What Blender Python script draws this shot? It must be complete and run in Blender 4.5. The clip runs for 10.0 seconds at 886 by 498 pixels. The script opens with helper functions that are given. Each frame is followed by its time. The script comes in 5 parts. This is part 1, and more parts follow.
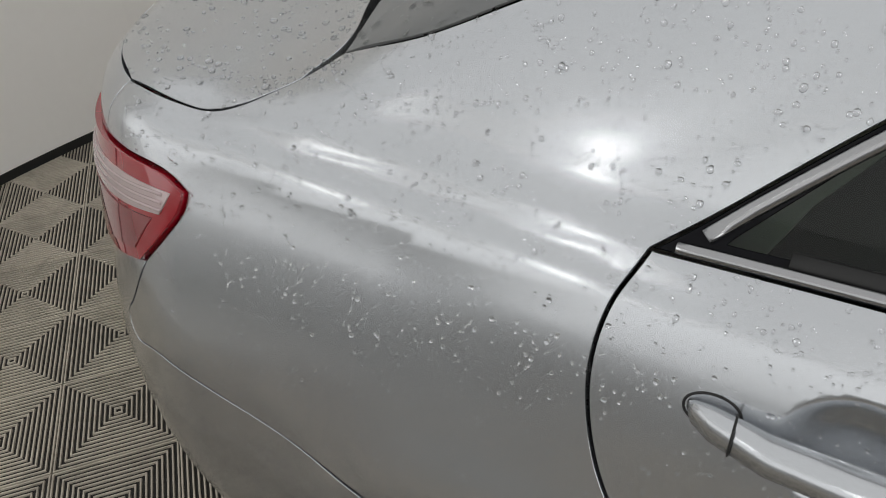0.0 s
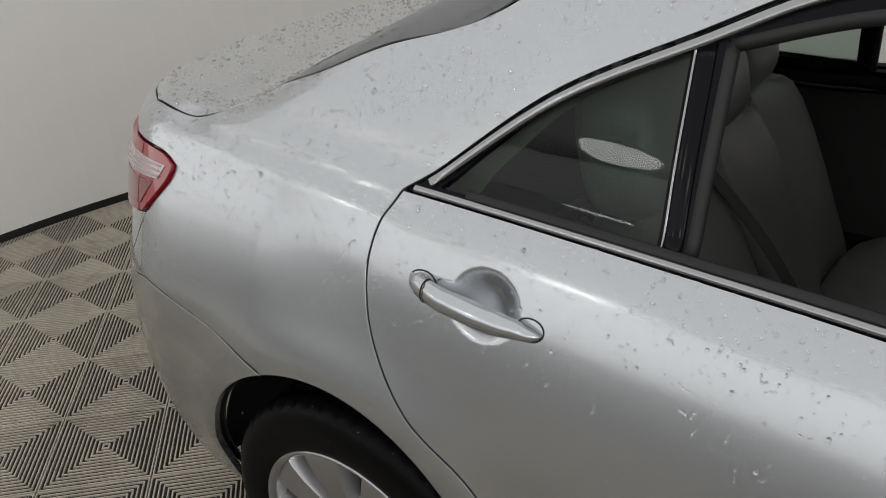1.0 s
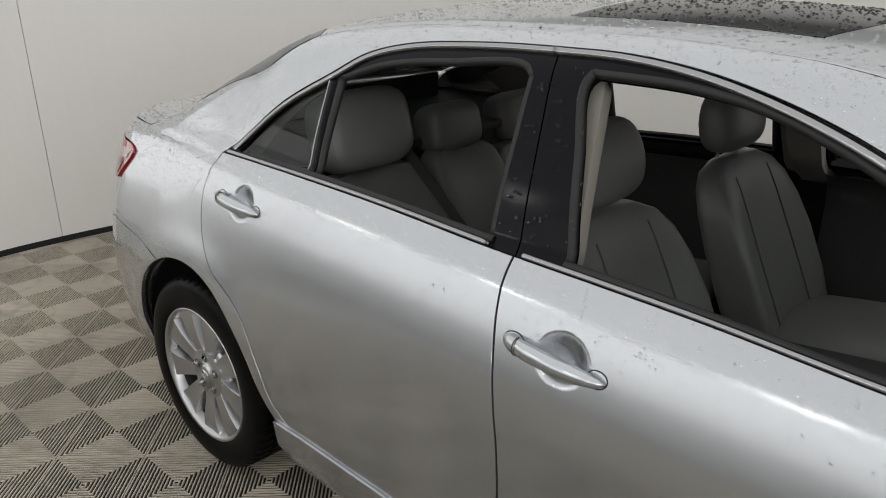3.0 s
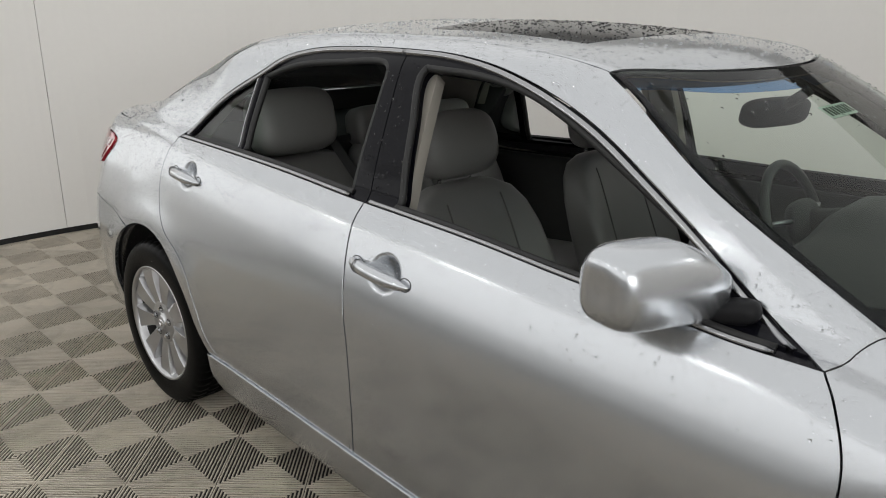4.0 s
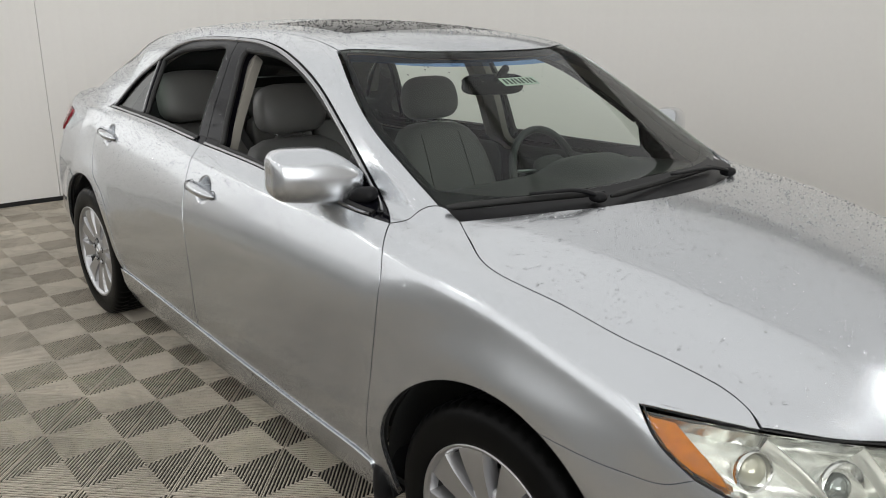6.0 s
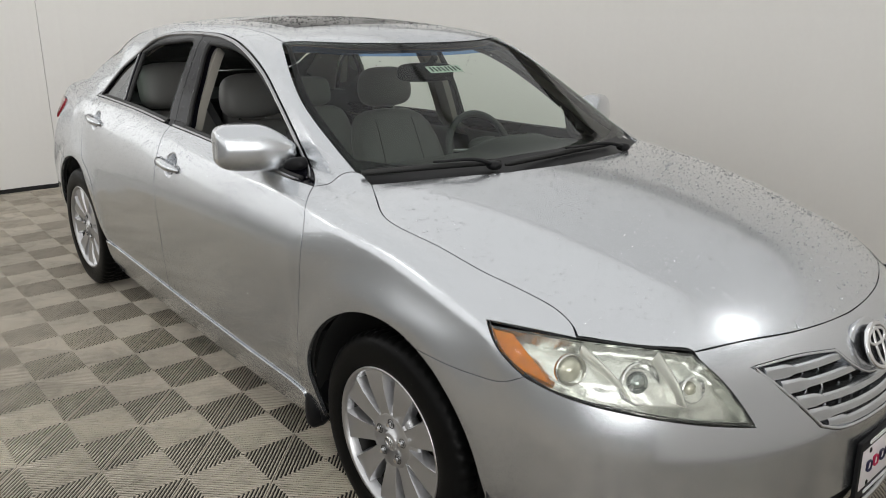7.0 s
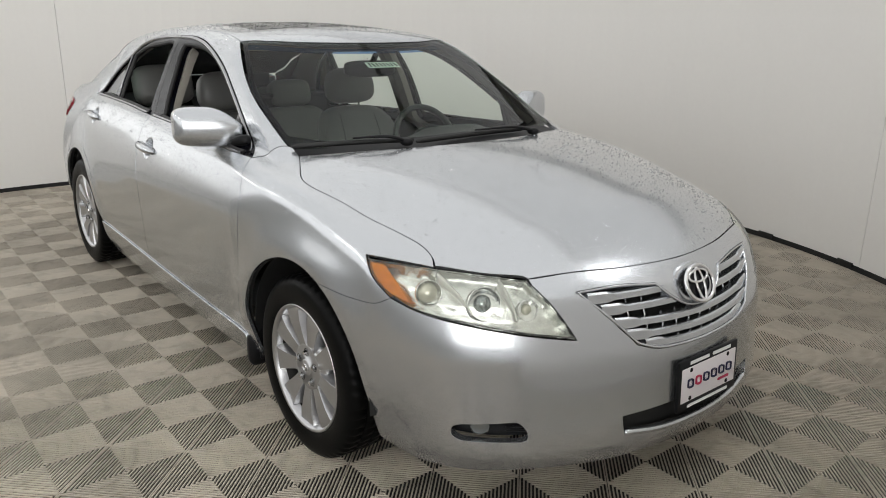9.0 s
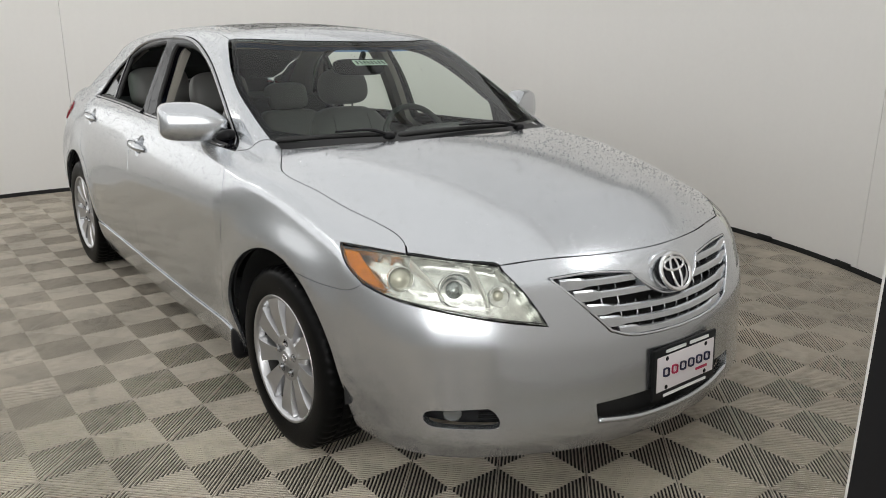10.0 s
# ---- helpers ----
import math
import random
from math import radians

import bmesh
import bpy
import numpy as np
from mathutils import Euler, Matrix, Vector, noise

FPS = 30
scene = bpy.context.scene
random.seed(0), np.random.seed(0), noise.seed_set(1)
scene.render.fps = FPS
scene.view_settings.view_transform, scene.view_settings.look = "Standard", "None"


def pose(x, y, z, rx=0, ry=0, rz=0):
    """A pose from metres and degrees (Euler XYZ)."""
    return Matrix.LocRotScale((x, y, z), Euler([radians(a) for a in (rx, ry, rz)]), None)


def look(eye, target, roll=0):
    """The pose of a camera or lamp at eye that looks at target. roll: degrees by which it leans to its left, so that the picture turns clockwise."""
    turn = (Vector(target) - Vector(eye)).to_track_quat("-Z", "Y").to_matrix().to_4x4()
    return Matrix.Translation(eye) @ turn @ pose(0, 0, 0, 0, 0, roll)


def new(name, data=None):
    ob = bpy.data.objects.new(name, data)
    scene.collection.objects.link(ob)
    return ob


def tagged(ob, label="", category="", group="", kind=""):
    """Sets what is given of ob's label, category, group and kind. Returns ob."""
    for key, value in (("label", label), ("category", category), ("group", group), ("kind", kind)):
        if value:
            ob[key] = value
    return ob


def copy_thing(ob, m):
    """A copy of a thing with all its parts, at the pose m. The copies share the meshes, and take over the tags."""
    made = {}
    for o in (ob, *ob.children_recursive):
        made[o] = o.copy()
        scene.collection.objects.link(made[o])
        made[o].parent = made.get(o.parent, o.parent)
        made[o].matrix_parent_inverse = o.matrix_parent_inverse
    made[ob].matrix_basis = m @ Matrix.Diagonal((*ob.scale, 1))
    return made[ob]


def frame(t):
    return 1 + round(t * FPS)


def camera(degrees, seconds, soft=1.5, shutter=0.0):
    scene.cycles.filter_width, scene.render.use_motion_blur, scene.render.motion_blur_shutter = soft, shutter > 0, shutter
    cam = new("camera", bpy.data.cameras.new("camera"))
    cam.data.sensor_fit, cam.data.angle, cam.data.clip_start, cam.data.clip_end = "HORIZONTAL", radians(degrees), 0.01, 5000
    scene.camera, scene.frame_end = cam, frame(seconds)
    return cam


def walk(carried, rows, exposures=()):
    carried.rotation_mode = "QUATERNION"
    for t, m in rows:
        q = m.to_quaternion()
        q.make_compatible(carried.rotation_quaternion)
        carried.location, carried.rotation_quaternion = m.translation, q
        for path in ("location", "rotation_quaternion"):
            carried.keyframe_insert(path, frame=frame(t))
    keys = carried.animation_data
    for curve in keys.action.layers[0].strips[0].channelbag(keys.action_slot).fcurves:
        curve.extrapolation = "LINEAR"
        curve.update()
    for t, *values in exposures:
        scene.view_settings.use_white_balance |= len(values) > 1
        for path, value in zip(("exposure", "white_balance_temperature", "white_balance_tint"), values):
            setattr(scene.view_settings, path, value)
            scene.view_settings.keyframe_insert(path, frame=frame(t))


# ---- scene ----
cam = camera(60.8, 10.0, soft=0.9)
PATH = [
    (0, (-1.218, -1.251, 1.453), (-2.029, 0.084, 0.205), -5.5),
    (0.5, (-0.946, -1.413, 1.46), (-1.88, 0.008, 0.408), -2.5),
    (1, (-0.673, -1.541, 1.507), (-1.701, -0.125, 0.538), -1.7),
    (1.5, (-0.341, -1.591, 1.522), (-1.453, -0.187, 0.632), -1.0),
    (2, (-0.012, -1.702, 1.558), (-1.184, -0.312, 0.726), -0.8),
    (2.5, (0.294, -1.794, 1.574), (-0.936, -0.423, 0.797), -0.7),
    (4, (1.255, -1.986, 1.53), (-0.081, -0.64, 0.898), 0.9),
    (4.5, (1.559, -1.928, 1.53), (0.189, -0.611, 0.906), 1.1),
    (5, (1.874, -1.938, 1.544), (0.488, -0.636, 0.926), 1.2),
    (5.5, (2.158, -1.995, 1.539), (0.755, -0.707, 0.928), 1.4),
    (6, (2.426, -1.978, 1.522), (1.013, -0.7, 0.913), 1.3),
    (7.5, (3.125, -2.033, 1.53), (1.686, -0.788, 0.915), 1.0),
    (8, (3.315, -1.98, 1.509), (1.86, -0.748, 0.905), 1.0),
    (8.5, (3.459, -1.96, 1.5), (1.985, -0.745, 0.909), 0.9),
    (9, (3.536, -2.003, 1.472), (2.046, -0.799, 0.899), 0.8),
    (9.5, (3.587, -1.972, 1.436), (2.081, -0.78, 0.878), 0.7),
    (10, (3.631, -1.928, 1.402), (2.112, -0.745, 0.862), 0.5),
]
walk(cam, [(t, look(eye, target, roll)) for t, eye, target, roll in PATH], exposures=[(0.0, 0.04), (3.0, 0.25), (10.0, 0.45)])


# ---------- light
world = bpy.data.worlds.new("booth_world")
scene.world = world
world.use_nodes = True
world.node_tree.nodes["Background"].inputs[0].default_value = (0.9, 0.92, 1.0, 1)
world.node_tree.nodes["Background"].inputs[1].default_value = 0.02
scene.view_settings.exposure = 0.0

SPOT_POWER, LAMP_POWER, FILL_POWER, SCREEN_POWER, CEILING_POWER = 3.4, 8.0, 6.0, 1.14, 0.80
# the booth: a round room about the car
BOOTH_X, BOOTH_Y, BOOTH_R, BOOTH_H, HALL_H = -0.05, -0.60, 3.88, 2.3, 3.0


# ---------- materials
def mat(name, color, rough=0.5, metal=0.0, **kw):
    m = bpy.data.materials.new(name)
    m.use_nodes = True
    b = m.node_tree.nodes["Principled BSDF"]
    b.inputs["Base Color"].default_value = (*color, 1)
    b.inputs["Roughness"].default_value = rough
    b.inputs["Metallic"].default_value = metal
    for key, value in kw.items():
        b.inputs[key.replace("_", " ")].default_value = value
    return m


def worn(m, scale, amount, bump=0.0, fine=200.0, rough=0.0):
    """Two scales of noise on the base colour, with fine relief and an uneven gloss."""
    n, l = m.node_tree.nodes, m.node_tree.links
    b = n["Principled BSDF"]
    color = tuple(b.inputs["Base Color"].default_value)
    co = n.new("ShaderNodeTexCoord")
    big, small = n.new("ShaderNodeTexNoise"), n.new("ShaderNodeTexNoise")
    big.inputs["Scale"].default_value, small.inputs["Scale"].default_value = scale, fine
    big.inputs["Detail"].default_value = 6
    for x in (big, small):
        l.new(co.outputs["Object"], x.inputs["Vector"])
    mix = n.new("ShaderNodeMix")
    mix.data_type = "FLOAT"
    mix.inputs[0].default_value = 0.35
    l.new(big.outputs["Fac"], mix.inputs[2])
    l.new(small.outputs["Fac"], mix.inputs[3])
    ramp = n.new("ShaderNodeMapRange")
    ramp.inputs["From Min"].default_value, ramp.inputs["From Max"].default_value = 0.3, 0.7
    ramp.inputs["To Min"].default_value, ramp.inputs["To Max"].default_value = 1 - amount, 1 + amount
    l.new(mix.outputs[0], ramp.inputs["Value"])
    tint = n.new("ShaderNodeVectorMath")
    tint.operation = "SCALE"
    tint.inputs[0].default_value = color[:3]
    l.new(ramp.outputs[0], tint.inputs["Scale"])
    l.new(tint.outputs[0], b.inputs["Base Color"])
    if rough:
        r = n.new("ShaderNodeMapRange")
        r.inputs["To Min"].default_value = b.inputs["Roughness"].default_value - rough
        r.inputs["To Max"].default_value = b.inputs["Roughness"].default_value + rough
        l.new(big.outputs["Fac"], r.inputs["Value"])
        l.new(r.outputs[0], b.inputs["Roughness"])
    if bump:
        bp = n.new("ShaderNodeBump")
        bp.inputs["Strength"].default_value, bp.inputs["Distance"].default_value = 0.5, bump
        l.new(small.outputs["Fac"], bp.inputs["Height"])
        l.new(bp.outputs[0], b.inputs["Normal"])
    return m


def glass(name, tint, gloss=0.02, ior=1.5):
    """Thin clear sheet: what lies behind, tinted, under a Fresnel gloss."""
    m = bpy.data.materials.new(name)
    m.use_nodes = True
    n, l = m.node_tree.nodes, m.node_tree.links
    n.remove(n["Principled BSDF"])
    see, shine, mix, fr = (n.new("ShaderNodeBsdf" + k) if k in ("Transparent", "Glossy") else n.new("ShaderNode" + k) for k in ("Transparent", "Glossy", "MixShader", "Fresnel"))
    see.inputs[0].default_value = (*tint, 1)
    shine.inputs["Roughness"].default_value = gloss
    fr.inputs["IOR"].default_value = ior
    l.new(fr.outputs[0], mix.inputs[0])
    l.new(see.outputs[0], mix.inputs[1])
    l.new(shine.outputs[0], mix.inputs[2])
    l.new(mix.outputs[0], n["Material Output"].inputs[0])
    return m


def hazy(m, amount, color):
    """Adds a veil of scattered light to a clear sheet."""
    n, l = m.node_tree.nodes, m.node_tree.links
    out = n["Material Output"].inputs[0]
    had = out.links[0].from_socket
    veil, mix = n.new("ShaderNodeBsdfDiffuse"), n.new("ShaderNodeMixShader")
    veil.inputs[0].default_value, mix.inputs[0].default_value = (*color, 1), amount
    l.new(had, mix.inputs[1])
    l.new(veil.outputs[0], mix.inputs[2])
    l.new(mix.outputs[0], out)
    return m


def glow(name, color, strength):
    m = bpy.data.materials.new(name)
    m.use_nodes = True
    n, l = m.node_tree.nodes, m.node_tree.links
    e = n.new("ShaderNodeEmission")
    e.inputs[0].default_value, e.inputs[1].default_value = (*color, 1), strength
    l.new(e.outputs[0], n["Material Output"].inputs[0])
    return m


PAINT = worn(mat("silver_metallic_paint", (0.502, 0.518, 0.542), 0.265, 0.92, Coat_Weight=1.0, Coat_Roughness=0.10, Coat_IOR=1.6), 1.5, 0.04, 0.0, 700.0)
BLACK = mat("black_plastic", (0.010, 0.010, 0.011), 0.42, 0.0, Specular_IOR_Level=0.15)
GLOSS_BLACK = mat("gloss_black_trim", (0.004, 0.004, 0.006), 0.14, 0.0, Specular_IOR_Level=0.12)
SEAL = mat("black_rubber_seal", (0.010, 0.010, 0.010), 0.6)
DARK = mat("dark_inner_body", (0.012, 0.012, 0.012), 0.8)
CHROME = mat("bright_trim", (0.75, 0.75, 0.76), 0.12, 1.0)
TRIM = mat("satin_window_trim", (0.36, 0.36, 0.37), 0.22, 1.0)
ALLOY = worn(mat("silver_alloy", (0.47, 0.47, 0.48), 0.33, 0.9, Coat_Weight=0.5, Coat_Roughness=0.1), 12, 0.05, 0.0, 300)
RUBBER = worn(mat("tyre_rubber", (0.004, 0.004, 0.004), 0.38, 0.0, Specular_IOR_Level=0.07), 9, 0.25, 0.0006, 260, 0.1)
SCREEN = glass("green_windshield_glass", (0.80, 0.89, 0.82), 0.02, 1.30)
SHADE = glass("blue_shade_band", (0.24, 0.42, 0.78), 0.02, 1.05)
TINTED = glass("green_tinted_glass", (0.46, 0.56, 0.50), 0.02, 1.40)
LENS = hazy(glass("clear_hazy_lens", (0.96, 0.97, 0.94), 0.03, 1.35), 0.07, (0.66, 0.68, 0.63))
# grey veil paints in reflected light and wetness; dark tint dims the rear seats
WET_SHEEN_GLASS = hazy(glass("wet_sheen_rear_glass", (0.16, 0.19, 0.18), 0.08), 0.36, (0.45, 0.46, 0.46))
RED = mat("red_lens", (0.28, 0.004, 0.012), 0.08, 0.0, Coat_Weight=1.0)
PALE_LENS = mat("pale_reverse_lens", (0.46, 0.36, 0.36), 0.12, 0.2, Coat_Weight=1.0)
PINK_LENS = mat("faded_red_lens", (0.20, 0.03, 0.035), 0.12, 0.0, Coat_Weight=1.0)
AMBER = worn(mat("amber_reflector", (0.62, 0.190, 0.0), 0.4, 0.0, Specular_IOR_Level=0.1), 60, 0.3, 0.001, 300)
LEATHER = worn(mat("grey_leather", (0.175, 0.172, 0.166), 0.42), 5, 0.08, 0.0008, 350, 0.06)
DASH = worn(mat("dark_grey_dashboard", (0.032, 0.032, 0.032), 0.6), 6, 0.1, 0.0006, 500)
VINYL = worn(mat("dark_grey_vinyl", (0.075, 0.075, 0.074), 0.5), 6, 0.1, 0.0006, 400)
BEIGE = worn(mat("light_grey_fabric_trim", (0.27, 0.25, 0.22), 0.85), 6, 0.06, 0.0005, 600)
WALL = worn(mat("white_wall_panel", (0.86, 0.84, 0.81), 0.45), 0.7, 0.015, 0.0, 30, 0.05)
TILE = worn(mat("grey_rib_tile", (0.485, 0.435, 0.36), 0.55), 2.5, 0.10, 0.0006, 140, 0.08)
# scuffs and dirt over the whole floor, each tile a little lighter or darker
n, l = TILE.node_tree.nodes, TILE.node_tree.links
place, own, dirt, streak = n.new("ShaderNodeNewGeometry"), n.new("ShaderNodeObjectInfo"), n.new("ShaderNodeTexNoise"), n.new("ShaderNodeTexNoise")
dirt.inputs["Scale"].default_value, dirt.inputs["Detail"].default_value, dirt.inputs["Roughness"].default_value = 1.1, 8, 0.62
streak.inputs["Scale"].default_value, streak.inputs["Detail"].default_value, streak.inputs["Distortion"].default_value = 7.0, 5, 1.6
l.new(place.outputs["Position"], dirt.inputs["Vector"])
l.new(place.outputs["Position"], streak.inputs["Vector"])
had = n["Principled BSDF"].inputs["Base Color"].links[0].from_socket
for socket, lo, hi, to_lo, to_hi in ((dirt.outputs["Fac"], 0.32, 0.62, 0.74, 1.08), (streak.outputs["Fac"], 0.3, 0.5, 0.80, 1.03), (own.outputs["Random"], 0, 1, 0.92, 1.06)):
    span, times = n.new("ShaderNodeMapRange"), n.new("ShaderNodeVectorMath")
    times.operation = "SCALE"
    for key, value in (("From Min", lo), ("From Max", hi), ("To Min", to_lo), ("To Max", to_hi)):
        span.inputs[key].default_value = value
    l.new(socket, span.inputs["Value"])
    l.new(had, times.inputs[0])
    l.new(span.outputs[0], times.inputs["Scale"])
    had = times.outputs[0]
l.new(had, n["Principled BSDF"].inputs["Base Color"])
LAMP_CEILING = glow("ceiling_glow", (0.993, 0.996, 0.983), CEILING_POWER)
LAMP_DIM = glow("dim_ceiling_glow", (0.993, 0.996, 0.983), 0.72 * CEILING_POWER)
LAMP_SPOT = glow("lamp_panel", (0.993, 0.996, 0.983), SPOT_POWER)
LAMP_SCREEN = glow("wall_glow_panel", (0.993, 0.996, 0.983), SCREEN_POWER)
LAMP_FILL = glow("added_fill_lamp", (0.993, 0.996, 0.983), FILL_POWER)
LAMP_WEAK = glow("dim_lamp_panel", (0.993, 0.996, 0.983), LAMP_POWER)
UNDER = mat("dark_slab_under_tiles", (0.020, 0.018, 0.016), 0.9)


# ---------- helpers for building
def mesh_of(name, verts, faces, material, smooth=True, normals=None):
    me = bpy.data.meshes.new(name)
    me.from_pydata([tuple(map(float, v)) for v in verts], [], [tuple(map(int, f)) for f in faces])
    me.materials.append(material)
    if smooth:
        me.polygons.foreach_set("use_smooth", [True] * len(me.polygons))
    if normals is not None:
        me.normals_split_custom_set_from_vertices([tuple(map(float, v)) for v in normals])
    me.update()
    return me


def attach(name, me, parent, label=""):
    ob = new(name, me)
    ob.parent = parent
    return tagged(ob, label)


def part(name, bm, material, parent, label="", smooth=True):
    me = bpy.data.meshes.new(name)
    bmesh.ops.recalc_face_normals(bm, faces=bm.faces)
    bm.to_mesh(me)
    bm.free()
    me.materials.append(material)
    if smooth:
        me.polygons.foreach_set("use_smooth", [True] * len(me.polygons))
        me.set_sharp_from_angle(angle=radians(35))
    return attach(name, me, parent, label)


def box(bm, size, at=(0, 0, 0), turn=(0, 0, 0), bevel=0.0, seg=2):
    made = bmesh.ops.create_cube(bm, size=1)["verts"]
    bmesh.ops.transform(bm, verts=made, matrix=Matrix.Diagonal((*size, 1)))
    if bevel:
        edges = list({e for v in made for e in v.link_edges})
        made = list({v for f in bmesh.ops.bevel(bm, geom=edges, offset=bevel, segments=seg, profile=0.6, affect="EDGES")["faces"] for v in f.verts} | {v for v in made if v.is_valid})
    bmesh.ops.transform(bm, verts=made, matrix=pose(*at, *turn))
    return made


def spline(pts, n=24):
    """A smooth line through a few points."""
    p = np.array(pts, float)
    if len(p) == 2:
        return p[0] + np.linspace(0, 1, n)[:, None] * (p[1] - p[0])
    d = np.r_[0, np.cumsum(np.maximum(np.linalg.norm(np.diff(p, axis=0), axis=1), 1e-6) ** 0.75)]
    q = np.linspace(0, d[-1], n)
    m = np.gradient(p, d, axis=0)
    i = np.clip(np.searchsorted(d, q, side="right") - 1, 0, len(p) - 2)
    h = (d[i + 1] - d[i])[:, None]
    t = ((q - d[i]) / h[:, 0])[:, None]
    return (1 + 2 * t) * (1 - t) ** 2 * p[i] + t * (1 - t) ** 2 * h * m[i] + t * t * (3 - 2 * t) * p[i + 1] + t * t * (t - 1) * h * m[i + 1]


def tube(path, radius, sides=8, closed=False, flat=1.0):
    """Verts and faces of a round bar along a line; radius may vary."""
    p = np.array(path, float)
    n = len(p)
    r = np.broadcast_to(np.asarray(radius, float), (n,))
    tan = np.gradient(p, axis=0) if not closed else np.roll(p, -1, 0) - np.roll(p, 1, 0)
    tan /= np.linalg.norm(tan, axis=1, keepdims=True) + 1e-12
    ref = np.array([0, 0, 1.0]) if abs(tan[:, 2]).max() < 0.9 else np.array([0.3, 1.0, 0.1])
    a = np.cross(tan, ref)
    a /= np.linalg.norm(a, axis=1, keepdims=True) + 1e-12
    b = np.cross(a, tan)
    ang = np.linspace(0, 2 * np.pi, sides, endpoint=False)
    v = (p[:, None] + r[:, None, None] * (np.cos(ang)[None, :, None] * a[:, None] + flat * np.sin(ang)[None, :, None] * b[:, None])).reshape(-1, 3)
    f = [(i * sides + j, i * sides + (j + 1) % sides, ((i + 1) % n) * sides + (j + 1) % sides, ((i + 1) % n) * sides + j)
         for i in range(n if closed else n - 1) for j in range(sides)]
    if not closed:
        f += [tuple(range(sides))[::-1], tuple((n - 1) * sides + j for j in range(sides))]
    return v, f


def revolve(profile, n=64, axis="y"):
    """A profile of (radius, depth) turned about the y axis."""
    pr = np.array(profile, float)
    ang = np.linspace(0, 2 * np.pi, n, endpoint=False)
    v = np.stack([np.outer(np.cos(ang), pr[:, 0]), np.broadcast_to(pr[:, 1], (n, len(pr))), np.outer(np.sin(ang), pr[:, 0])], -1).reshape(-1, 3)
    k = len(pr)
    f = [(i * k + j, i * k + j + 1, ((i + 1) % n) * k + j + 1, ((i + 1) % n) * k + j) for i in range(n) for j in range(k - 1)]
    return v, f


def joined(*pieces):
    """Verts and faces of several pieces in one."""
    verts, faces, at = [], [], 0
    for v, f in pieces:
        verts.extend(map(tuple, v))
        faces.extend(tuple(i + at for i in face) for face in f)
        at += len(v)
    return verts, faces



# ---------- the shape of the car: smooth blends of a few profile curves (x ahead, y to its left, z up)
def curve(xs, ys):
    """Smooth monotone curve through a few stations."""
    xs, ys = np.array(xs, float), np.array(ys, float)
    h, d = np.diff(xs), np.diff(ys) / np.diff(xs)
    m = np.empty(len(xs))
    m[0], m[-1] = d[0], d[-1]
    for i in range(1, len(xs) - 1):
        m[i] = 0 if d[i - 1] * d[i] <= 0 else 3 * (h[i - 1] + h[i]) / ((2 * h[i] + h[i - 1]) / d[i - 1] + (h[i] + 2 * h[i - 1]) / d[i])

    def at(x):
        x = np.asarray(x, float)
        i = np.clip(np.searchsorted(xs, x) - 1, 0, len(xs) - 2)
        t = (x - xs[i]) / h[i]
        lo, hi = x < xs[0], x > xs[-1]
        t = np.clip(t, 0, 1)
        v = ((1 + 2 * t) * (1 - t) ** 2 * ys[i] + t * (1 - t) ** 2 * h[i] * m[i]
             + t * t * (3 - 2 * t) * ys[i + 1] + t * t * (t - 1) * h[i] * m[i + 1])
        return v + np.where(lo, (x - xs[0]) * m[0], 0) + np.where(hi, (x - xs[-1]) * m[-1], 0)
    return at


def smax(a, b, k):
    h = np.clip(0.5 + 0.5 * (a - b) / k, 0, 1)
    return b + (a - b) * h + k * h * (1 - h)


def smin(a, b, k):
    return -smax(-a, -b, k)


WAIST = curve([-2.3, -1.9, -1.4, -0.7, 0.3, 1.0, 1.4, 1.75, 2.1], [0.81, 0.847, 0.882, 0.903, 0.91, 0.908, 0.90, 0.875, 0.83])
LEAN_IN = curve([0.15, 0.24, 0.32, 0.45, 0.60, 0.72, 0.82, 0.92, 0.99, 1.04, 1.1], [-0.09, -0.05, -0.03, -0.008, 0.0, -0.010, -0.031, -0.063, -0.095, -0.126, -0.170])
NOSE = curve([0.15, 0.22, 0.29, 0.40, 0.50, 0.56, 0.60, 0.66, 0.72, 0.76, 0.80, 0.9], [2.27, 2.345, 2.374, 2.366, 2.360, 2.356, 2.347, 2.325, 2.296, 2.262, 2.215, 2.05])
TAIL = curve([0.15, 0.25, 0.36, 0.50, 0.60, 0.70, 0.80, 0.95, 1.03, 1.1], [-2.28, -2.35, -2.405, -2.425, -2.42, -2.40, -2.365, -2.33, -2.30, -2.22])
DECK = curve([-2.45, -2.3, -2.0, -1.7, -1.2, 0.5, 1.0, 1.25, 1.5, 1.8, 2.0, 2.12, 2.2, 2.3], [0.998, 1.046, 1.083, 1.10, 1.12, 1.10, 1.035, 1.015, 0.988, 0.938, 0.89, 0.848, 0.808, 0.74])
DECK_CROWN = curve([-2.3, -1.9, -1.45, -0.2, 0.5, 0.9, 1.2, 1.9, 2.3], [0.06, 0.085, 0.115, 0.13, 0.135, 0.085, 0.10, 0.20, 0.24])
